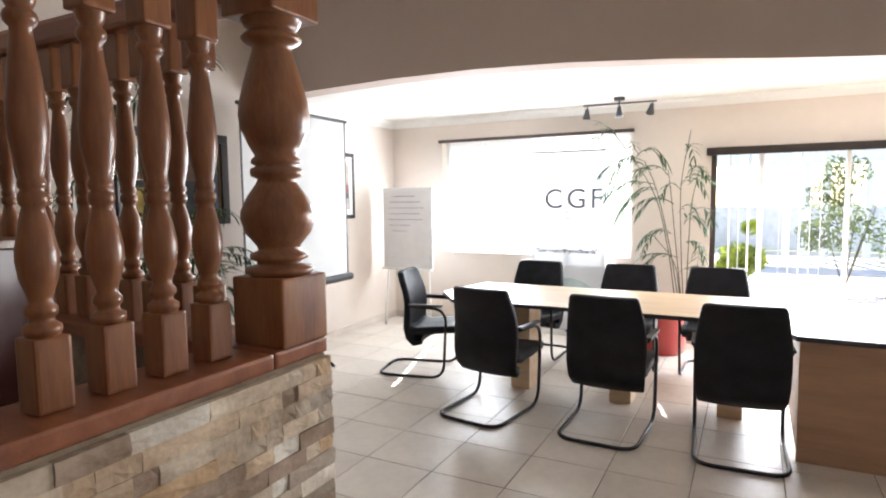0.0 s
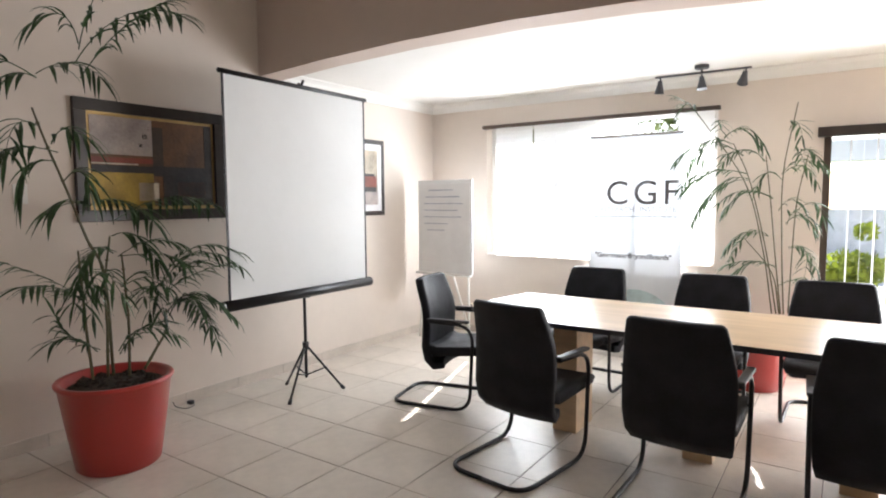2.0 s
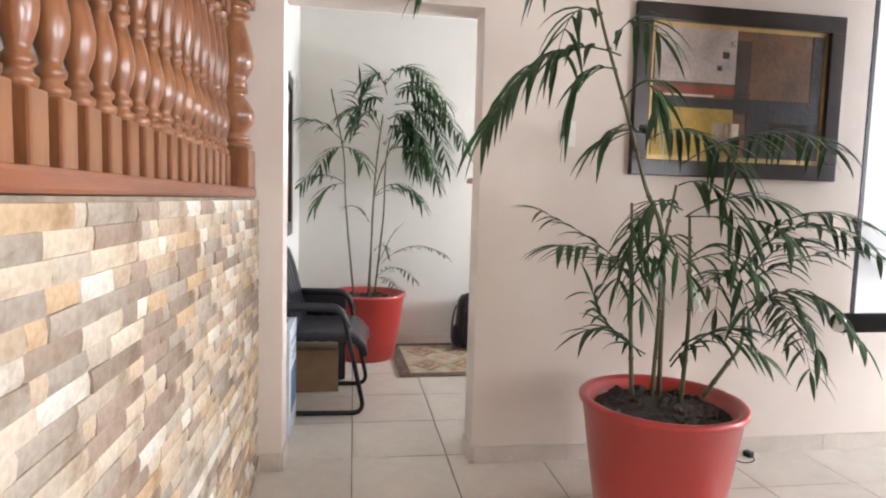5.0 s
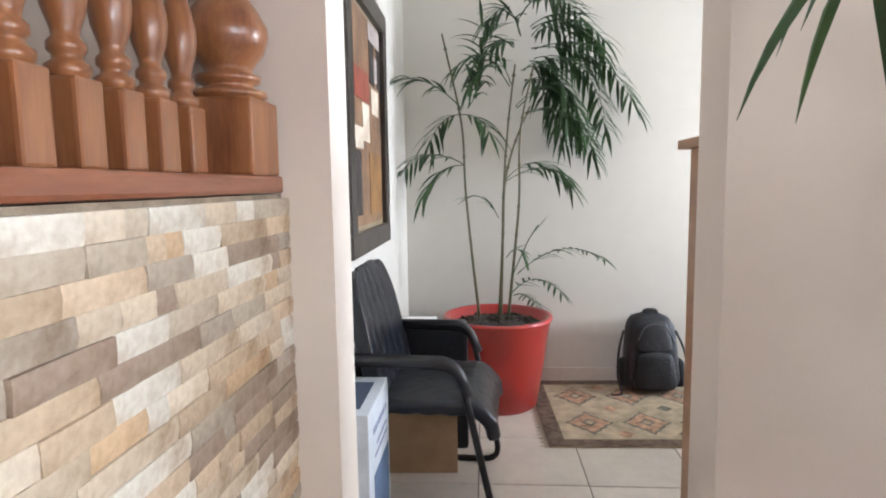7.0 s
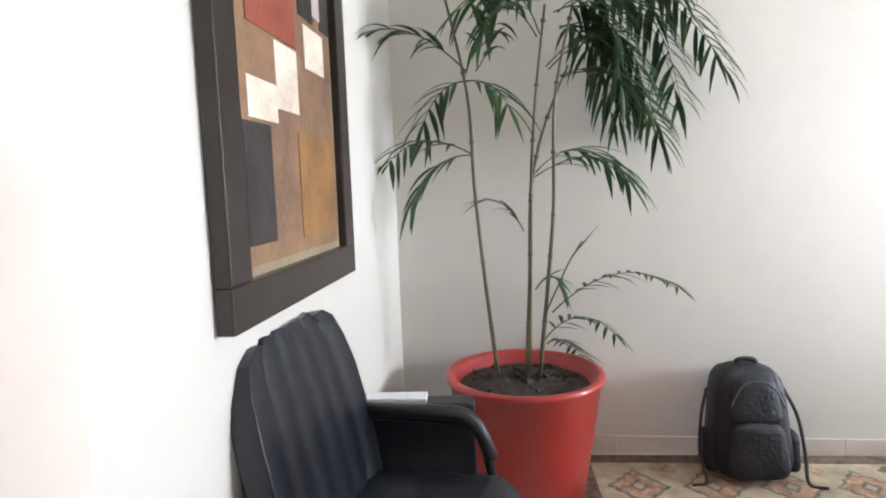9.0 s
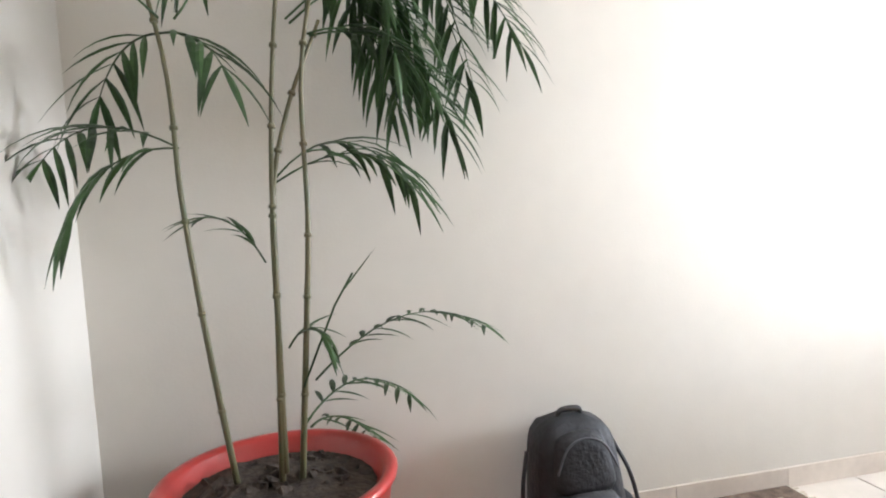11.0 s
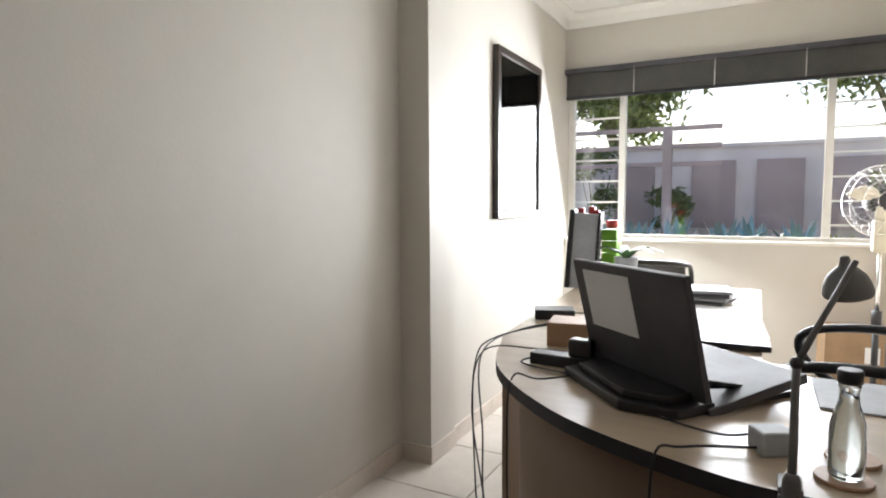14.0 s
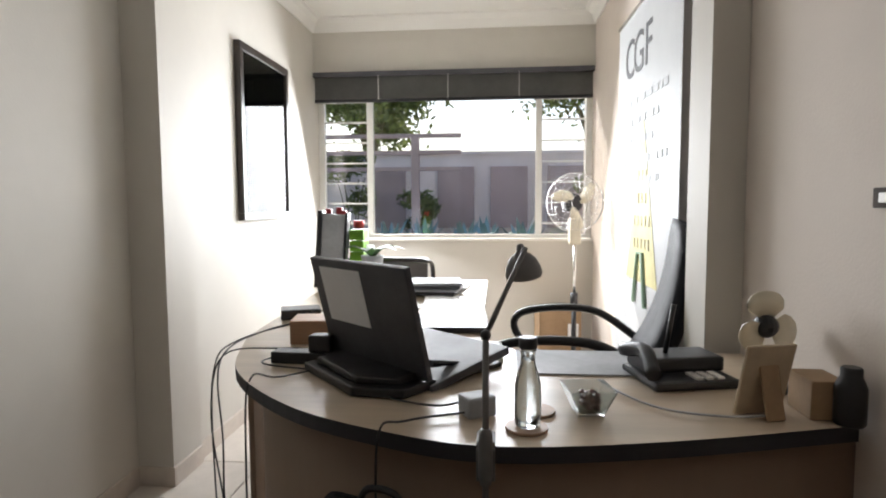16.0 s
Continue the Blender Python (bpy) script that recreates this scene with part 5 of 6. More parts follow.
M_LAMP = mat("grey_lamp_enamel", (.16, .16, .16), .45)
lamp = thing("desk_lamp", "grey desk lamp with a domed shade clamped to the desk edge", "desk lamp", pose(-.868, 1.965, .745))
bm = bmesh.new()
box(bm, -.016, .016, -.022, .03, .001, .012)
box(bm, -.016, .016, -.026, -.016, -.055, .001)
bevelled(bm, .003)
lathe(bm, [(.009, -.055), (.012, -.04), (.012, .03), (.008, .04)], 12, m=Matrix.Translation((0, -.034, 0)))
part("clamp", bm, M_LAMP, lamp)
bm = bmesh.new()
tube(bm, [(0, -.034, -.09), (0, -.03, .195)], .0055, 8)
part("lower_arm", bm, M_LAMP, lamp)
bm = bmesh.new()
tube(bm, [(0, -.03, .195), (.066, .01, .335)], .0042, 8)
tube(bm, [(.003, -.024, .190), (.060, .016, .315)], .0014, 5)
part("upper_arm", bm, M_LAMP, lamp)
bm = bmesh.new()
bmesh.ops.create_uvsphere(bm, u_segments=12, v_segments=8, radius=.009, matrix=Matrix.Translation((0, -.03, .195)))
part("joint", bm, M_DARKP, lamp)
bm = bmesh.new()
lathe(bm, [(.032, 0), (.033, .004), (.031, .016), (.025, .030), (.016, .039), (.009, .044), (.006, .058), (.001, .060)], 28, close=False, m=pose(.066, .07, .280, 12, -8, 0))
sh = part("shade", bm, M_LAMP, lamp)
sh.modifiers.new("s", "SOLIDIFY").thickness = .002

bt = thing("water_carafe", "glass carafe of water with a black lid on a round coaster", "carafe", pose(-.794, 2.036, .752))
M_WATERGL = mat("carafe_glass", (.75, .80, .80), .05, vary=.0)
M_WATERGL.node_tree.nodes["Principled BSDF"].inputs["Transmission Weight"].default_value = .95
bm = bmesh.new()
lathe(bm, [(.020, 0), (.0235, .004), (.0245, .04), (.0235, .078), (.019, .098), (.0135, .114), (.0125, .130), (.0145, .138), (.0145, .142)], 24)
part("glass_body", bm, M_WATERGL, bt)
bm = bmesh.new()
lathe(bm, [(.0150, .1425), (.0168, .144), (.0168, .160), (.0150, .163)], 18)
part("lid", bm, M_DARKP, bt)
co = thing("coaster", "round dark wooden coaster under the carafe", "coaster", pose(-.796, 2.036, .7455))
bm = bmesh.new()
lathe(bm, [(.038, 0), (.039, .002), (.038, .006)], 28)
part("disc", bm, M_PANEL, co)
co = thing("coaster", "round dark wooden coaster beside the carafe", "coaster", pose(-.775, 2.125, .7455))
bm = bmesh.new()
lathe(bm, [(.038, 0), (.039, .002), (.038, .006)], 28)
part("disc", bm, M_PANEL, co)

bw = thing("glass_bowl", "square glass bowl of dark sweets", "bowl", pose(-.673, 2.135, .745, 0, 0, 8))
bm = bmesh.new()
rows = [[bm.verts.new((sx * r, sy * r, z)) for sx, sy in ((-1, -1), (1, -1), (1, 1), (-1, 1))] for r, z in ((.025, 0), (.045, .052), (.0425, .052), (.024, .005))]
for a, b in zip(rows, rows[1:]):
    for i in range(4):
        bm.faces.new((a[i], a[(i + 1) % 4], b[(i + 1) % 4], b[i]))
bm.faces.new(rows[0][::-1])
bm.faces.new(rows[-1])
part("bowl_body", bm, M_WATERGL, bw)
random.seed(5)
bm = bmesh.new()
for i in range(26):
    r = .020 * math.sqrt(random.random())
    a = random.uniform(0, 6.28)
    bmesh.ops.create_icosphere(bm, subdivisions=1, radius=.0085, matrix=Matrix.Translation((r * math.cos(a), r * math.sin(a), .015 + .009 * (i % 3))))
part("sweets", bm, mat("dark_red_sweet", (.10, .02, .015), .3), bw)

ph = thing("desk_telephone", "black desk telephone with its handset", "telephone", pose(-.43, 2.37, .745, 0, 0, 12))
bm = bmesh.new()
box(bm, -.10, .10, -.09, .09, 0, .02)
box(bm, -.09, .10, -.02, .085, .02, .055)
bevelled(bm, .008)
part("base", bm, M_DARKP, ph)
bm = bmesh.new()
tube(bm, smooth_path([(-.10, -.08, .035), (-.085, 0, .07), (-.10, .08, .055)]), .017, 8)
part("handset", bm, M_DARKP, ph)
bm = bmesh.new()
for i in range(3):
    for k in range(4):
        box(bm, .0 + .025 * i, .016 + .025 * i, -.075 + .013 * k, -.066 + .013 * k, .02, .025)
part("keys", bm, M_SWITCH, ph)
bm = bmesh.new()
tube(bm, [(-.02, .03, .05), (.0, .03, .17)], .006, 6)
part("antenna", bm, M_DARKP, ph)

pad = thing("desk_pad", "pale grey desk blotter", "desk pad", pose(-.60, 2.48, .745))
boxpart("sheet", (-.20, .17, -.10, .13, .001, .004), M_GREYINK, pad)
kb = thing("keyboard", "black computer keyboard on white papers", "keyboard", pose(-1.00, 2.86, .747, 0, 0, 3))
boxpart("tray", (-.10, .12, -.05, .05, 0, .018), M_DARKP, kb)
ps = thing("paper_stack", "stack of white papers on the desk", "papers", pose(-1.02, 3.25, .7455, 0, 0, 4))
for i in range(6):
    boxpart("sheet", (-.12, .12, -.30, .25, .002 * i, .002 * i + .0015), M_PAPER, ps, bevel=0)
for x, y, a, n in ((-1.28, 3.35, 12, 4), (-1.10, 3.78, -8, 5), (-1.18, 2.96, 24, 3), (-1.42, 3.5, -15, 3)):
    ps = thing("paper_stack", "loose white papers lying on the desk return", "papers", pose(x, y, .7455, 0, 0, a))
    for i in range(n):
        boxpart("sheet", (-.105 + .004 * (i % 2), .105, -.148, .148 - .005 * (i % 3), .0016 * i, .0016 * i + .0013), M_PAPER, ps, bevel=0)
fl = thing("file_pile", "grey folders piled at the back of the desk", "folders", pose(-1.14, 3.60, .756, 0, 0, -12))
for i in range(4):
    boxpart("folder", (-.13, .13, -.1, .1, .014 * i, .014 * i + .012), M_GREYINK if i % 2 else M_PLAST, fl, m=pose(0, 0, 0, 0, 0, 6 * i))
mo = thing("computer_mouse", "small black computer mouse on the desk", "mouse", pose(-.86, 2.55, .745))
bm = bmesh.new()
pillow(bm, .06, .10, .035)
part("body", bm, M_DARKP, mo)

pf = thing("photo_frame", "small wooden photo frame seen from behind on the desk", "photo frame", pose(-.345, 2.16, .745, 0, 0, 196))
boxpart("frame_back", (-.052, .052, -.004, .004, 0, .145), mat("pale_wood_back", (.50, .40, .28), .6), pf, m=pose(0, 0, 0, -14))
boxpart("strut", (-.02, .02, .0, .004, 0, .11), M_CARD, pf, m=pose(0, .05, 0, 14))
df = thing("desk_fan", "small cream desk fan with a dark hub", "fan", pose(-.268, 2.31, .745, 0, 0, 12))
for i in range(3):
    bm = bmesh.new()
    prev = None
    for k in range(9):
        a = radians(120 * i + 95 - 48 + 12 * k)
        r = .073 * (1 - (abs(k - 4) / 4) ** 3 * .35)
        row = [bm.verts.new((q * math.cos(a), -.004 + .012 * (k - 4) / 4 * q / .07, .145 + q * math.sin(a))) for q in (.02, .05, r)]
        if prev:
            for u in (0, 1):
                bm.faces.new((prev[u], row[u], row[u + 1], prev[u + 1])).smooth = True
        prev = row
    part("blade", bm, M_CREAMP, df).modifiers.new("s", "SOLIDIFY").thickness = .003
bm = bmesh.new()
bmesh.ops.create_uvsphere(bm, u_segments=14, v_segments=8, radius=.026, matrix=Matrix.Translation((0, .0, .14)))
part("hub", bm, M_DARKP, df)
bm = bmesh.new()
tube(bm, smooth_path([(0, .02, .14), (0, .05, .08), (0, .02, .01)]), .008, 6)
lathe(bm, [(.05, 0), (.05, .012), (.02, .02)], 16)
part("stand", bm, M_DARKP, df)
sb = thing("small_box", "small wooden box on the desk", "box", pose(-.235, 2.16, .745))
boxpart("body", (-.03, .035, -.04, .05, 0, .075), M_CARD, sb)

# cables and adaptors
M_CABLE = M_DARKP
ad = thing("power_strip", "black power strip with plugs on the desk", "power strip", pose(-1.31, 2.45, .745, 0, 0, -4))
boxpart("strip", (-.12, .12, -.025, .025, 0, .03), M_DARKP, ad)
boxpart("plug", (-.02, .04, -.022, .022, .03, .075), M_DARKP, ad, bevel=.008)
wp = thing("charger", "white charger block with its plug", "charger", pose(-.888, 2.105, .745, 0, 0, 30))
boxpart("block", (-.03, .03, -.025, .025, 0, .04), M_GREYINK, wp, bevel=.006)
ro = thing("router", "black router and cables at the edge of the desk", "router", pose(-1.56, 3.05, .745, 0, 0, 20))
boxpart("body", (-.07, .07, -.05, .05, 0, .035), M_DARKP, ro, bevel=.006)
wb = thing("wooden_box", "small brown wooden box under the cables", "box", pose(-1.38, 2.70, .745, 0, 0, 8))
boxpart("body", (-.08, .08, -.06, .06, 0, .07), M_PANEL, wb)
random.seed(9)
cb = thing("cables", "tangle of black cables hanging over the desk's edge", "cables")
for pts in ([(-1.45, 2.9, .775), (-1.58, 2.72, .76), (-1.60, 2.50, .73), (-1.55, 2.40, .55), (-1.52, 2.34, .40), (-1.44, 2.24, .30)],
            [(-1.40, 2.78, .80), (-1.60, 2.62, .76), (-1.62, 2.50, .70), (-1.56, 2.37, .48), (-1.50, 2.28, .35), (-1.38, 2.14, .25)],
            [(-1.30, 2.52, .76), (-1.45, 2.55, .755), (-1.60, 2.52, .74), (-1.60, 2.44, .60), (-1.50, 2.30, .42)],
            [(-1.20, 2.46, .755), (-1.35, 2.30, .752), (-1.42, 2.28, .75), (-1.40, 2.2, .6), (-1.36, 2.12, .2)],
            [(-1.36, 2.54, .76), (-1.45, 2.42, .752), (-1.30, 2.36, .752), (-1.10, 2.30, .752), (-1.0, 2.24, .755)],
            [(-1.12, 2.30, .752), (-1.08, 2.18, .752), (-.97, 2.12, .755), (-.90, 2.15, .76)],
            [(-.90, 2.09, .755), (-1.02, 2.04, .752), (-1.06, 1.985, .74), (-1.06, 1.97, .5)],
            [(-.62, 2.33, .752), (-.58, 2.22, .752), (-.52, 2.14, .752), (-.42, 2.11, .752), (-.34, 2.12, .752)],
            [(-1.5, 2.98, .78), (-1.36, 2.92, .80), (-1.28, 2.85, .83), (-1.25, 2.75, .80)]):
    bm = bmesh.new()
    tube(bm, smooth_path(pts, 6), .0024, 5)
    part("cable", bm, M_DARKP if pts[0][0] < -.7 else M_GREYINK, cb)

# document holder, green organiser and orchid pot at the back
dh = thing("document_holder", "upright grey and black box file with red clips on the desk", "box file", pose(-1.665, 3.80, .745, 0, 4, 8))
boxpart("file_body", (-.055, .055, -.02, .09, 0, .36), M_GREYINK, dh)
boxpart("side_panel", (-.078, -.056, -.03, .10, 0, .375), M_DARKP, dh)
boxpart("side_panel", (.056, .068, -.03, .10, 0, .37), M_DARKP, dh)
for x, z, c in ((-.03, .385, "red_clip"), (.02, .395, "red_clip"), (.04, .38, "red_clip")):
    bm = bmesh.new()
    box(bm, x - .014, x + .014, .0, .05, .361, z)
    bevelled(bm, .004)
    part("clip", bm, bpy.data.materials.get(c) or mat(c, (.35, .03, .03), .4), dh)
go = thing("green_organiser", "stack of bright green trays with a red cup", "organiser", pose(-1.555, 3.95, .745))
for i in range(5):
    boxpart("tray", (-.036, .036, -.06, .06, .057 * i, .057 * i + .052), mat("green_plastic", (.22, .50, .05), .4) if i == 0 else bpy.data.materials["green_plastic"], go)
bm = bmesh.new()
lathe(bm, [(.026, .286), (.030, .325)], 14)
part("red_cup", bm, mat("red_plastic", (.6, .05, .05), .4), go)
orp = thing("small_plant_pot", "small grey pot with a strap-leaved plant on the desk", "plant", pose(-1.455, 3.80, .745))
bm = bmesh.new()
lathe(bm, [(.035, 0), (.054, .15), (.056, .16), (.051, .16), (.046, .15), (.001, .15)], 20, close=False)
part("pot", bm, M_GREYINK, orp)
bm = bmesh.new()
for i in range(7):
    a = i * .95
    c, s = math.cos(a), math.sin(a)
    prev = None
    for k, w in ((0, .012), (.3, .022), (.7, .02), (1, .003)):
        q = Vector((c * .16 * k, s * .16 * k, .15 + .17 * k - .13 * k * k))
        x, y = bm.verts.new(q + Vector((-s, c, 0)) * w), bm.verts.new(q - Vector((-s, c, 0)) * w)
        if prev:
            bm.faces.new((prev[0], x, y, prev[1]))
        prev = (x, y)
part("leaves", bm, M_LEAF, orp)

# visitor chair back beyond the desk, boxes
vc = thing("office_visitor_chair", "blue-grey chair with a curved tubular back behind the desk", "chair", pose(-1.50, 4.45, 0))
bm = bmesh.new()
tube(bm, fillet([(-.25, .2, 0), (-.25, .2, .78), (-.25, -.2, .84), (.25, -.2, .84), (.25, .2, .78), (.25, .2, 0)], .16, 7), .014, 8)
tube(bm, [(-.25, -.2, .0), (-.25, -.2, .5), (.25, -.2, .5), (.25, -.2, .0)], .012, 8)
part("tube_frame", bm, M_BLACKM, vc)
boxpart("seat", (-.23, .23, -.2, .2, .43, .48), M_PLAST, vc, bevel=.015)
boxpart("backrest", (-.22, .22, .15, .18, .55, .82), M_PLAST, vc, bevel=.012)
cbx = thing("cardboard_box", "open brown cardboard box on the office floor", "box", pose(-.44, 5.05, 0, 0, 0, 4))
boxpart("carton", (-.14, .14, -.13, .13, 0, .42), M_CARD, cbx)
boxpart("shipping_label", (.05, .12, -.132, -.1305, .26, .35), M_PAPER, cbx, bevel=0)
bm = bmesh.new()
box(bm, -.14, .14, -.13, -.127, .0, .06, Matrix.Translation((0, 0, .42)))
part("flap", bm, M_CARD, cbx)

# pedestal fan
fan = thing("pedestal_fan", "tall pedestal fan with cream blades in a wire cage", "fan", pose(-.377, 4.66, 0))
bm = bmesh.new()
lathe(bm, [(.20, 0), (.20, .015), (.06, .04), (.025, .08)], 28)
part("base", bm, M_DARKP, fan)
bm = bmesh.new()
tube(bm, [(0, 0, .06), (0, 0, .55)], .016, 10)
tube(bm, [(0, 0, .52), (0, 0, .60)], .024, 10)
part("lower_pole", bm, M_DARKP, fan)
bm = bmesh.new()
tube(bm, [(0, 0, .6), (0, 0, .92)], .010, 10)
part("upper_pole", bm, M_CHROME, fan)
FM = pose(0, 0, 1.155, 0, 0, 14)
bm = bmesh.new()
box(bm, -.035, .035, -.03, .04, .90, 1.06)
bevelled(bm, .01)
part("control_box", bm, M_CREAMP, fan)
bm = bmesh.new()
lathe(bm, [(.03, -.12), (.055, -.10), (.06, -.02), (.045, .0)], 18, m=FM @ pose(0, 0, 0, 90))
part("motor", bm, M_DARKP, fan)
for i in range(3):
    bm = bmesh.new()
    prev = None
    for k in range(6):
        t = k / 5
        a = radians(120 * i + 20 + 26 * t)
        rad = .03 + .13 * t
        w = .07 * math.sin(math.pi * (.12 + .8 * t)) + .008
        c = Vector((math.cos(a) * rad, 0, math.sin(a) * rad))
        sd_ = Vector((-math.sin(a), .35, math.cos(a)))
        x, y = bm.verts.new(FM @ (c + sd_ * w / 2)), bm.verts.new(FM @ (c - sd_ * w / 2))
        if prev:
            bm.faces.new((prev[0], x, y, prev[1])).smooth = True
        prev = (x, y)
    bld = part("blade", bm, M_CREAMP, fan)
    bld.modifiers.new("s", "SOLIDIFY").thickness = .003
bm = bmesh.new()
for r, y in ((.18, 0), (.165, -.045), (.11, -.07), (.05, -.078), (.165, .045), (.11, .07)):
    tube(bm, [FM @ Vector((p[0], y, p[1])) for p in ring_pts(r, 28)], .0016 if r < .17 else .004, 4, caps=False)
for i in range(28):
    a = 2 * math.pi * i / 28
    c, s = math.cos(a), math.sin(a)
    tube(bm, [FM @ Vector(q) for q in ((c * .05, -.078, s * .05), (c * .11, -.07, s * .11), (c * .165, -.045, s * .165), (c * .18, 0, s * .18), (c * .165, .045, s * .165), (c * .11, .07, s * .11))], .0011, 3)
part("cage", bm, M_CHROME, fan)

# executive chair
ec = thing("executive_chair", "tall black leather executive chair with curved arms", "chair", pose(-.57, 3.12, 0, 0, 0, 81))
bm = bmesh.new()
for i in range(5):
    a = 2 * math.pi * i / 5
    tube(bm, [(0, 0, .12), (.28 * math.cos(a), .28 * math.sin(a), .07)], .02, 6, taper=.6)
part("star_base", bm, M_DARKP, ec)
for i in range(5):
    a = 2 * math.pi * i / 5
    bm = bmesh.new()
    lathe(bm, [(.028, -.02), (.03, 0), (.028, .02)], 12, m=Matrix.Translation((.28 * math.cos(a), .28 * math.sin(a), .03)) @ pose(0, 0, 0, 90, 0, math.degrees(a)))
    part("castor", bm, M_DARKP, ec)
bm = bmesh.new()
tube(bm, [(0, 0, .10), (0, 0, .45)], .025, 10)
part("gas_lift", bm, M_DARKP, ec)
bm = bmesh.new()
pillow(bm, .54, .52, .13, Matrix.Translation((0, 0, .43)), sq=.5)
part("seat", bm, M_LEATHER, ec)
bm = bmesh.new()
rows = []
for j in range(15):
    t = j / 14
    w = .245 * (1 - .35 * t) * (1 - max(0, (t - .82) / .18) ** 3 * .45)
    th = .055 - .02 * t
    rows.append([bm.verts.new(pose(0, -.20, .50, 17) @ Vector((w * math.copysign(abs(math.cos(a)) ** .5, math.cos(a)), th * math.copysign(abs(math.sin(a)) ** .7, math.sin(a)) - .05 * math.sin(math.pi * t) + .02, .61 * t))) for a in [2 * math.pi * i / 20 for i in range(20)]])
for a, b in zip(rows, rows[1:]):
    for i in range(20):
        bm.faces.new((a[i], a[(i + 1) % 20], b[(i + 1) % 20], b[i])).smooth = True
bm.faces.new(rows[0])
bm.faces.new(rows[-1])
part("backrest", bm, M_LEATHER, ec)
for s in (-1, 1):
    bm = bmesh.new()
    tube(bm, smooth_path([(s * .24, -.24, .62), (s * .30, -.05, .72), (s * .30, .22, .70), (s * .29, .24, .60), (s * .24, .05, .47)]), .016, 8)
    part("arm_loop", bm, M_DARKP, ec)

fk = thing("flask", "small black drinks flask at the end of the desk", "flask", pose(-.205, 2.105, .745))
bm = bmesh.new()
lathe(bm, [(.024, 0), (.027, .005), (.027, .07), (.021, .085), (.018, .09), (.018, .105), (.015, .108)], 20)
part("body", bm, M_DARKP, fk)

# skirting tiles and floor tiles: pieces last
P = .45


def skirt(x0, y0, x1, y1, nrm, h=.08, name="baseboard"):
    b = tagged(new(name), "beige tile skirting along the wall", "skirting", "", "structure")
    L = math.hypot(x1 - x0, y1 - y0)
    u = Vector((x1 - x0, y1 - y0, 0)) / L
    k = max(1, round(L / P))
    for i in range(k):
        a, c = L * i / k + .0015, L * (i + 1) / k - .0015
        A_, C_ = Vector((x0, y0, 0)) + u * a, Vector((x0, y0, 0)) + u * c
        bm = bmesh.new()
        q = Vector(nrm) * .009
        lo = [bm.verts.new(v) for v in (A_, C_, C_ + q, A_ + q)]
        hi = [bm.verts.new(v + Vector((0, 0, h))) for v in (A_, C_, C_ + q, A_ + q)]
        bm.faces.new(hi)
        for j in range(4):
            bm.faces.new((lo[j], lo[(j + 1) % 4], hi[(j + 1) % 4], hi[j]))
        part("skirting_tile", bm, M_SKIRT, b)


skirt(WX, .87, WX, NY, (1, 0, 0))
skirt(WX, BYW + .01, WX, -.005, (1, 0, 0))
skirt(JX, 0, WX + .009, 0, (0, 1, 0))
skirt(JX, .86, WX + .009, .86, (0, -1, 0))
skirt(WX, NY, 3.86, NY, (0, -1, 0))
skirt(PX, -.14, PX, 3.21, (1, 0, 0))
skirt(PX, -.14, JX, -.14, (0, 1, 0))
skirt(PX, 3.22, PX + .16, 3.22, (0, -1, 0))
skirt(PX + .15, 3.22, PX + .15, 3.45, (1, 0, 0))
skirt(-2.19, 3.46, -2.19, OY, (1, 0, 0))
skirt(-2.19, OY, JX, OY, (0, -1, 0))
skirt(JX, .95, JX, OY, (-1, 0, 0))

# floor tiles
floor = bpy.data.objects["floor"]
bm = bmesh.new()
box(bm, .0025, P - .0025, .0025, P - .0025, -.004, 0)
bmesh.ops.bevel(bm, geom=[e for e in bm.edges if all(v.co.z > -.001 for v in e.verts)], offset=.0015, segments=1, affect="EDGES")
me_t = mesh("floor_tile", bm, M_TILE)
rest = bmesh.new()
count = 0
cells = []
for i in range(-7, 15):
    for j in range(-11, 9):
        x, y = 1.70 + P * (i - 4), 2.11 + P * (j - 1)
        if x + P < PX - .1 or x > EX or y > NY + .1:
            continue
        if x < -.1 and (y < -.7):
            continue
        near = -2.4 < x < 5.2 and -1.2 < y < 5.4
        cells.append((0 if near else 1, (x - 1.5) ** 2 + (y - 2) ** 2, x, y))
cells.sort()
for k, (_, _, x, y) in enumerate(cells):
    if k < 290:
        ob = new("tile", me_t)
        ob.location = (x, y, 0)
        ob.parent = floor
    else:
        box(rest, x + .0025, x + P - .0025, y + .0025, y + P - .0025, -.004, 0)
tagged(part("tiles_far", rest, M_TILE, floor), kind="stuff")

# split stone strips on the low wall
stone = bpy.data.objects["wall_stone"]
random.seed(21)
tones = [(.56, .46, .34), (.66, .58, .46), (.36, .29, .23), (.60, .45, .29), (.38, .30, .24), (.78, .74, .68), (.70, .63, .52), (.44, .39, .33), (.62, .51, .38), (.55, .49, .40)]
mats_s = [mat("split_stone_tone", c, .8, vary=.35, scale=9, bump=.6, bscale=26, rnd=.10, second=(c[0] * .62, c[1] * .52, c[2] * .42)) for c in tones]
rest = [bmesh.new() for _ in tones]


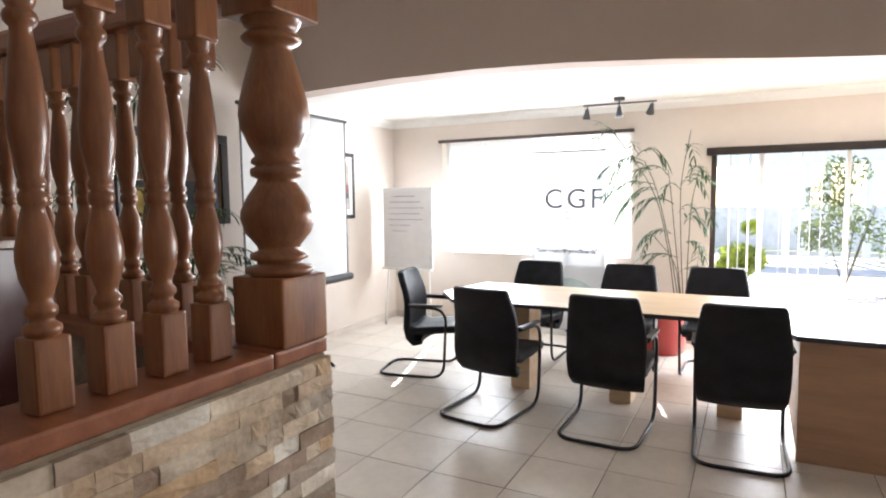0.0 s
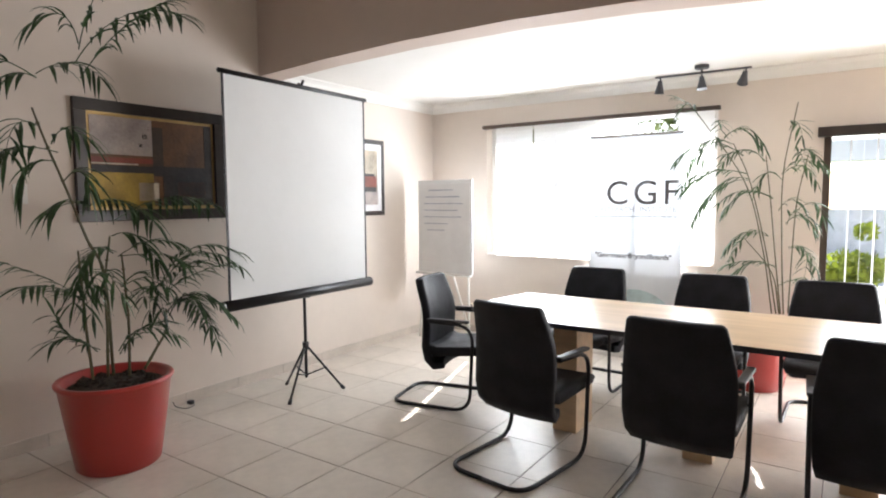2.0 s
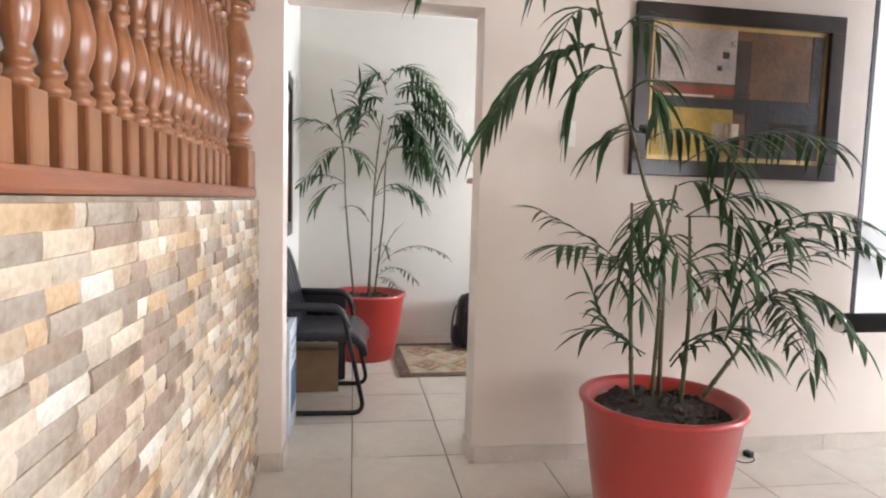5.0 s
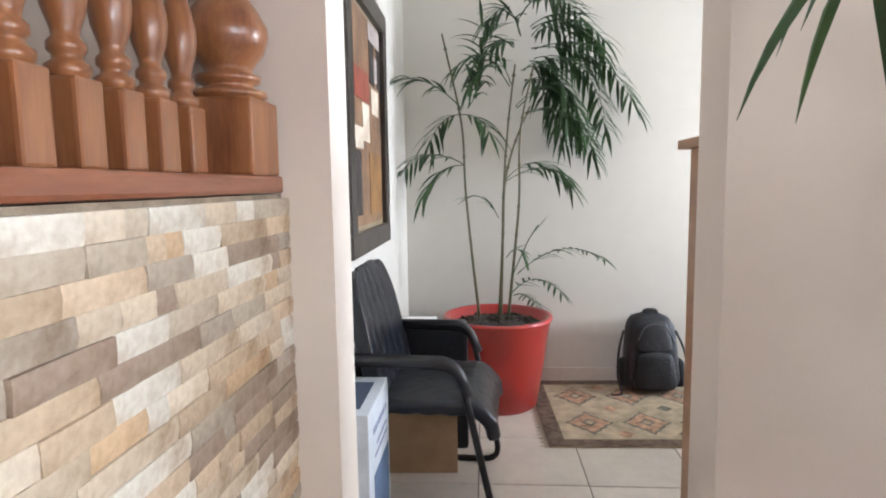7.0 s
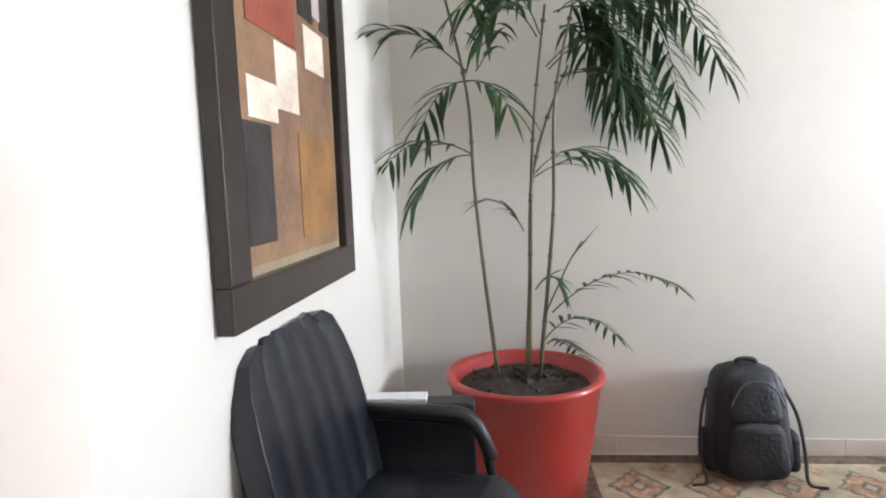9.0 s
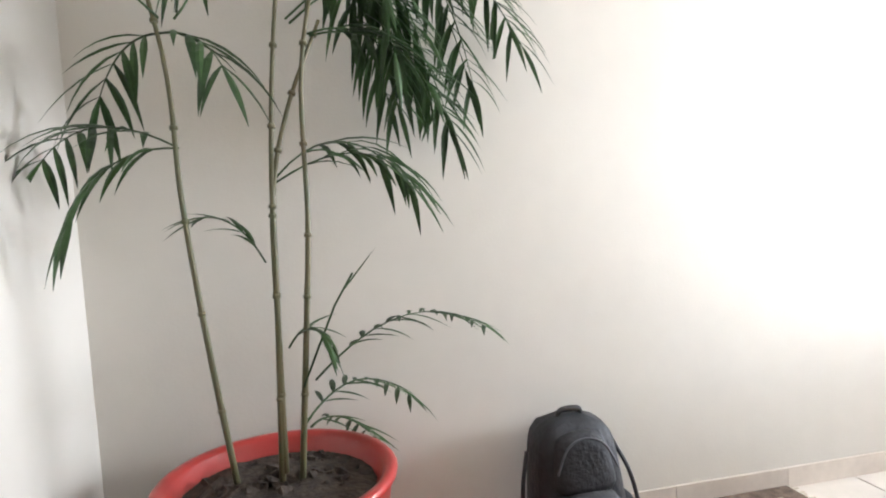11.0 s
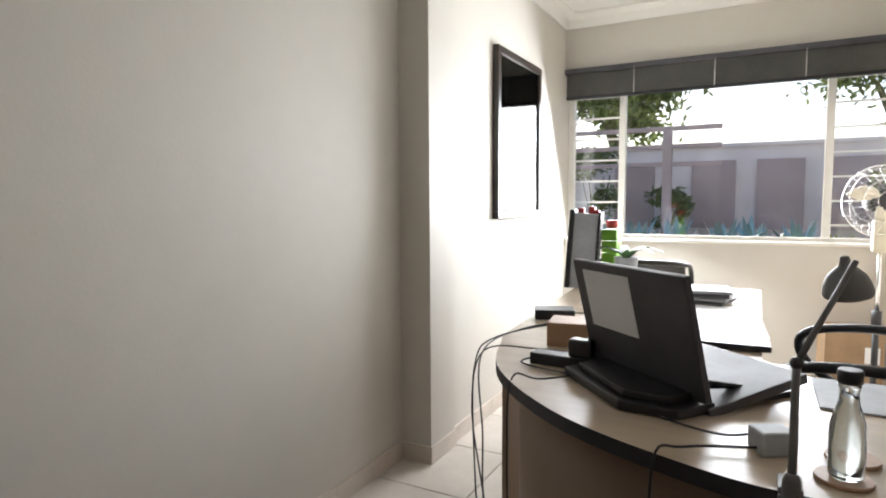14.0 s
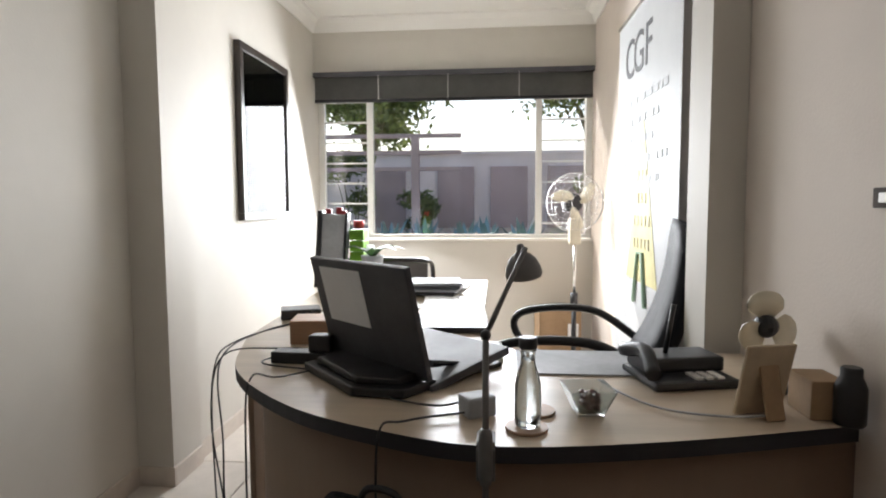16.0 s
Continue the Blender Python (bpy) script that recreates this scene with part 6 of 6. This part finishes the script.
def strip(w, h, d):
    """One stone strip, its face uneven, from (0, 0, 0), standing out along -y."""
    bm = bmesh.new()
    j = lambda s: random.uniform(-s, s)
    nx = 3
    front = [[bm.verts.new((w * a / nx, -d + j(.002), h * b)) for a in range(nx + 1)] for b in range(2)]
    mid = [bm.verts.new((w * a / nx, -d - .002 + j(.002), h * .5 + j(.008))) for a in range(nx + 1)]
    backr = [[bm.verts.new((w * a / nx, 0.01, h * b)) for a in range(nx + 1)] for b in range(2)]
    for a in range(nx):
        bm.faces.new((front[0][a], front[0][a + 1], mid[a + 1], mid[a]))
        bm.faces.new((mid[a], mid[a + 1], front[1][a + 1], front[1][a]))
        bm.faces.new((front[1][a], front[1][a + 1], backr[1][a + 1], backr[1][a]))
        bm.faces.new((backr[0][a], backr[0][a + 1], front[0][a + 1], front[0][a]))
    for a in (0, nx):
        bm.faces.new((front[0][a], mid[a], backr[0][a]))
        bm.faces.new((mid[a], front[1][a], backr[1][a], backr[0][a]))
    return bm


shapes = {}
for L in (.05, .08, .12, .16, .21):
    for v in range(3):
        shapes[(L, v)] = strip(L - .0006, .0371, random.uniform(.011, .016))
meshes = {}
for key, bmx in shapes.items():
    for t in range(len(tones)):
        c = bmx.copy()
        meshes[(key, t)] = mesh("stone_strip", c, mats_s[t])
strips = []
for face, length in (("B", BX), ("A", 3.2), ("C", T - .002)):
    for r in range(32):
        u = 0.003
        while u < length - .02:
            L = random.choice((.05, .08, .12, .16, .21))
            if u + L > length - .05:
                sx = (length - u) / L
            else:
                sx = 1
            strips.append((face, r, u, L, sx, random.randrange(3), random.randrange(len(tones)), random.uniform(0, .003)))
            u += L * sx
            if sx != 1:
                break


def strip_pose(face, u, z, out):
    if face == "B":
        return Matrix.Translation((BX - u, BYW - .012 + out, z)) @ pose(0, 0, 0, 0, 0, 180)
    return Matrix.Translation((BX - .012 + out, BYW - u, z)) @ pose(0, 0, 0, 0, 0, 90) @ Matrix.Diagonal((-1, 1, 1, 1))


near = 0
for face, r, u, L, sx, v, t, out in strips:
    if face == "C":
        continue
    m = strip_pose(face, u, r * .0375 + .001, out) @ Matrix.Diagonal((sx, 1, 1, 1))
    close_by = (face == "B" and BX - u < 2.0 and r > 13) or (face == "A" and u < .8 and r > 17)
    if close_by and near < 295:
        ob = new("stone", meshes[((L, v), t)])
        ob.matrix_world = m
        ob.parent = stone
        near += 1
    else:
        n0 = len(rest[t].verts)
        rest[t].from_mesh(meshes[((L, v), t)])
        rest[t].verts.ensure_lookup_table()
        for vv in rest[t].verts[n0:]:
            vv.co = m @ vv.co
for t, bmr in enumerate(rest):
    tagged(part("stone_rest", bmr, mats_s[t], stone), kind="stuff")
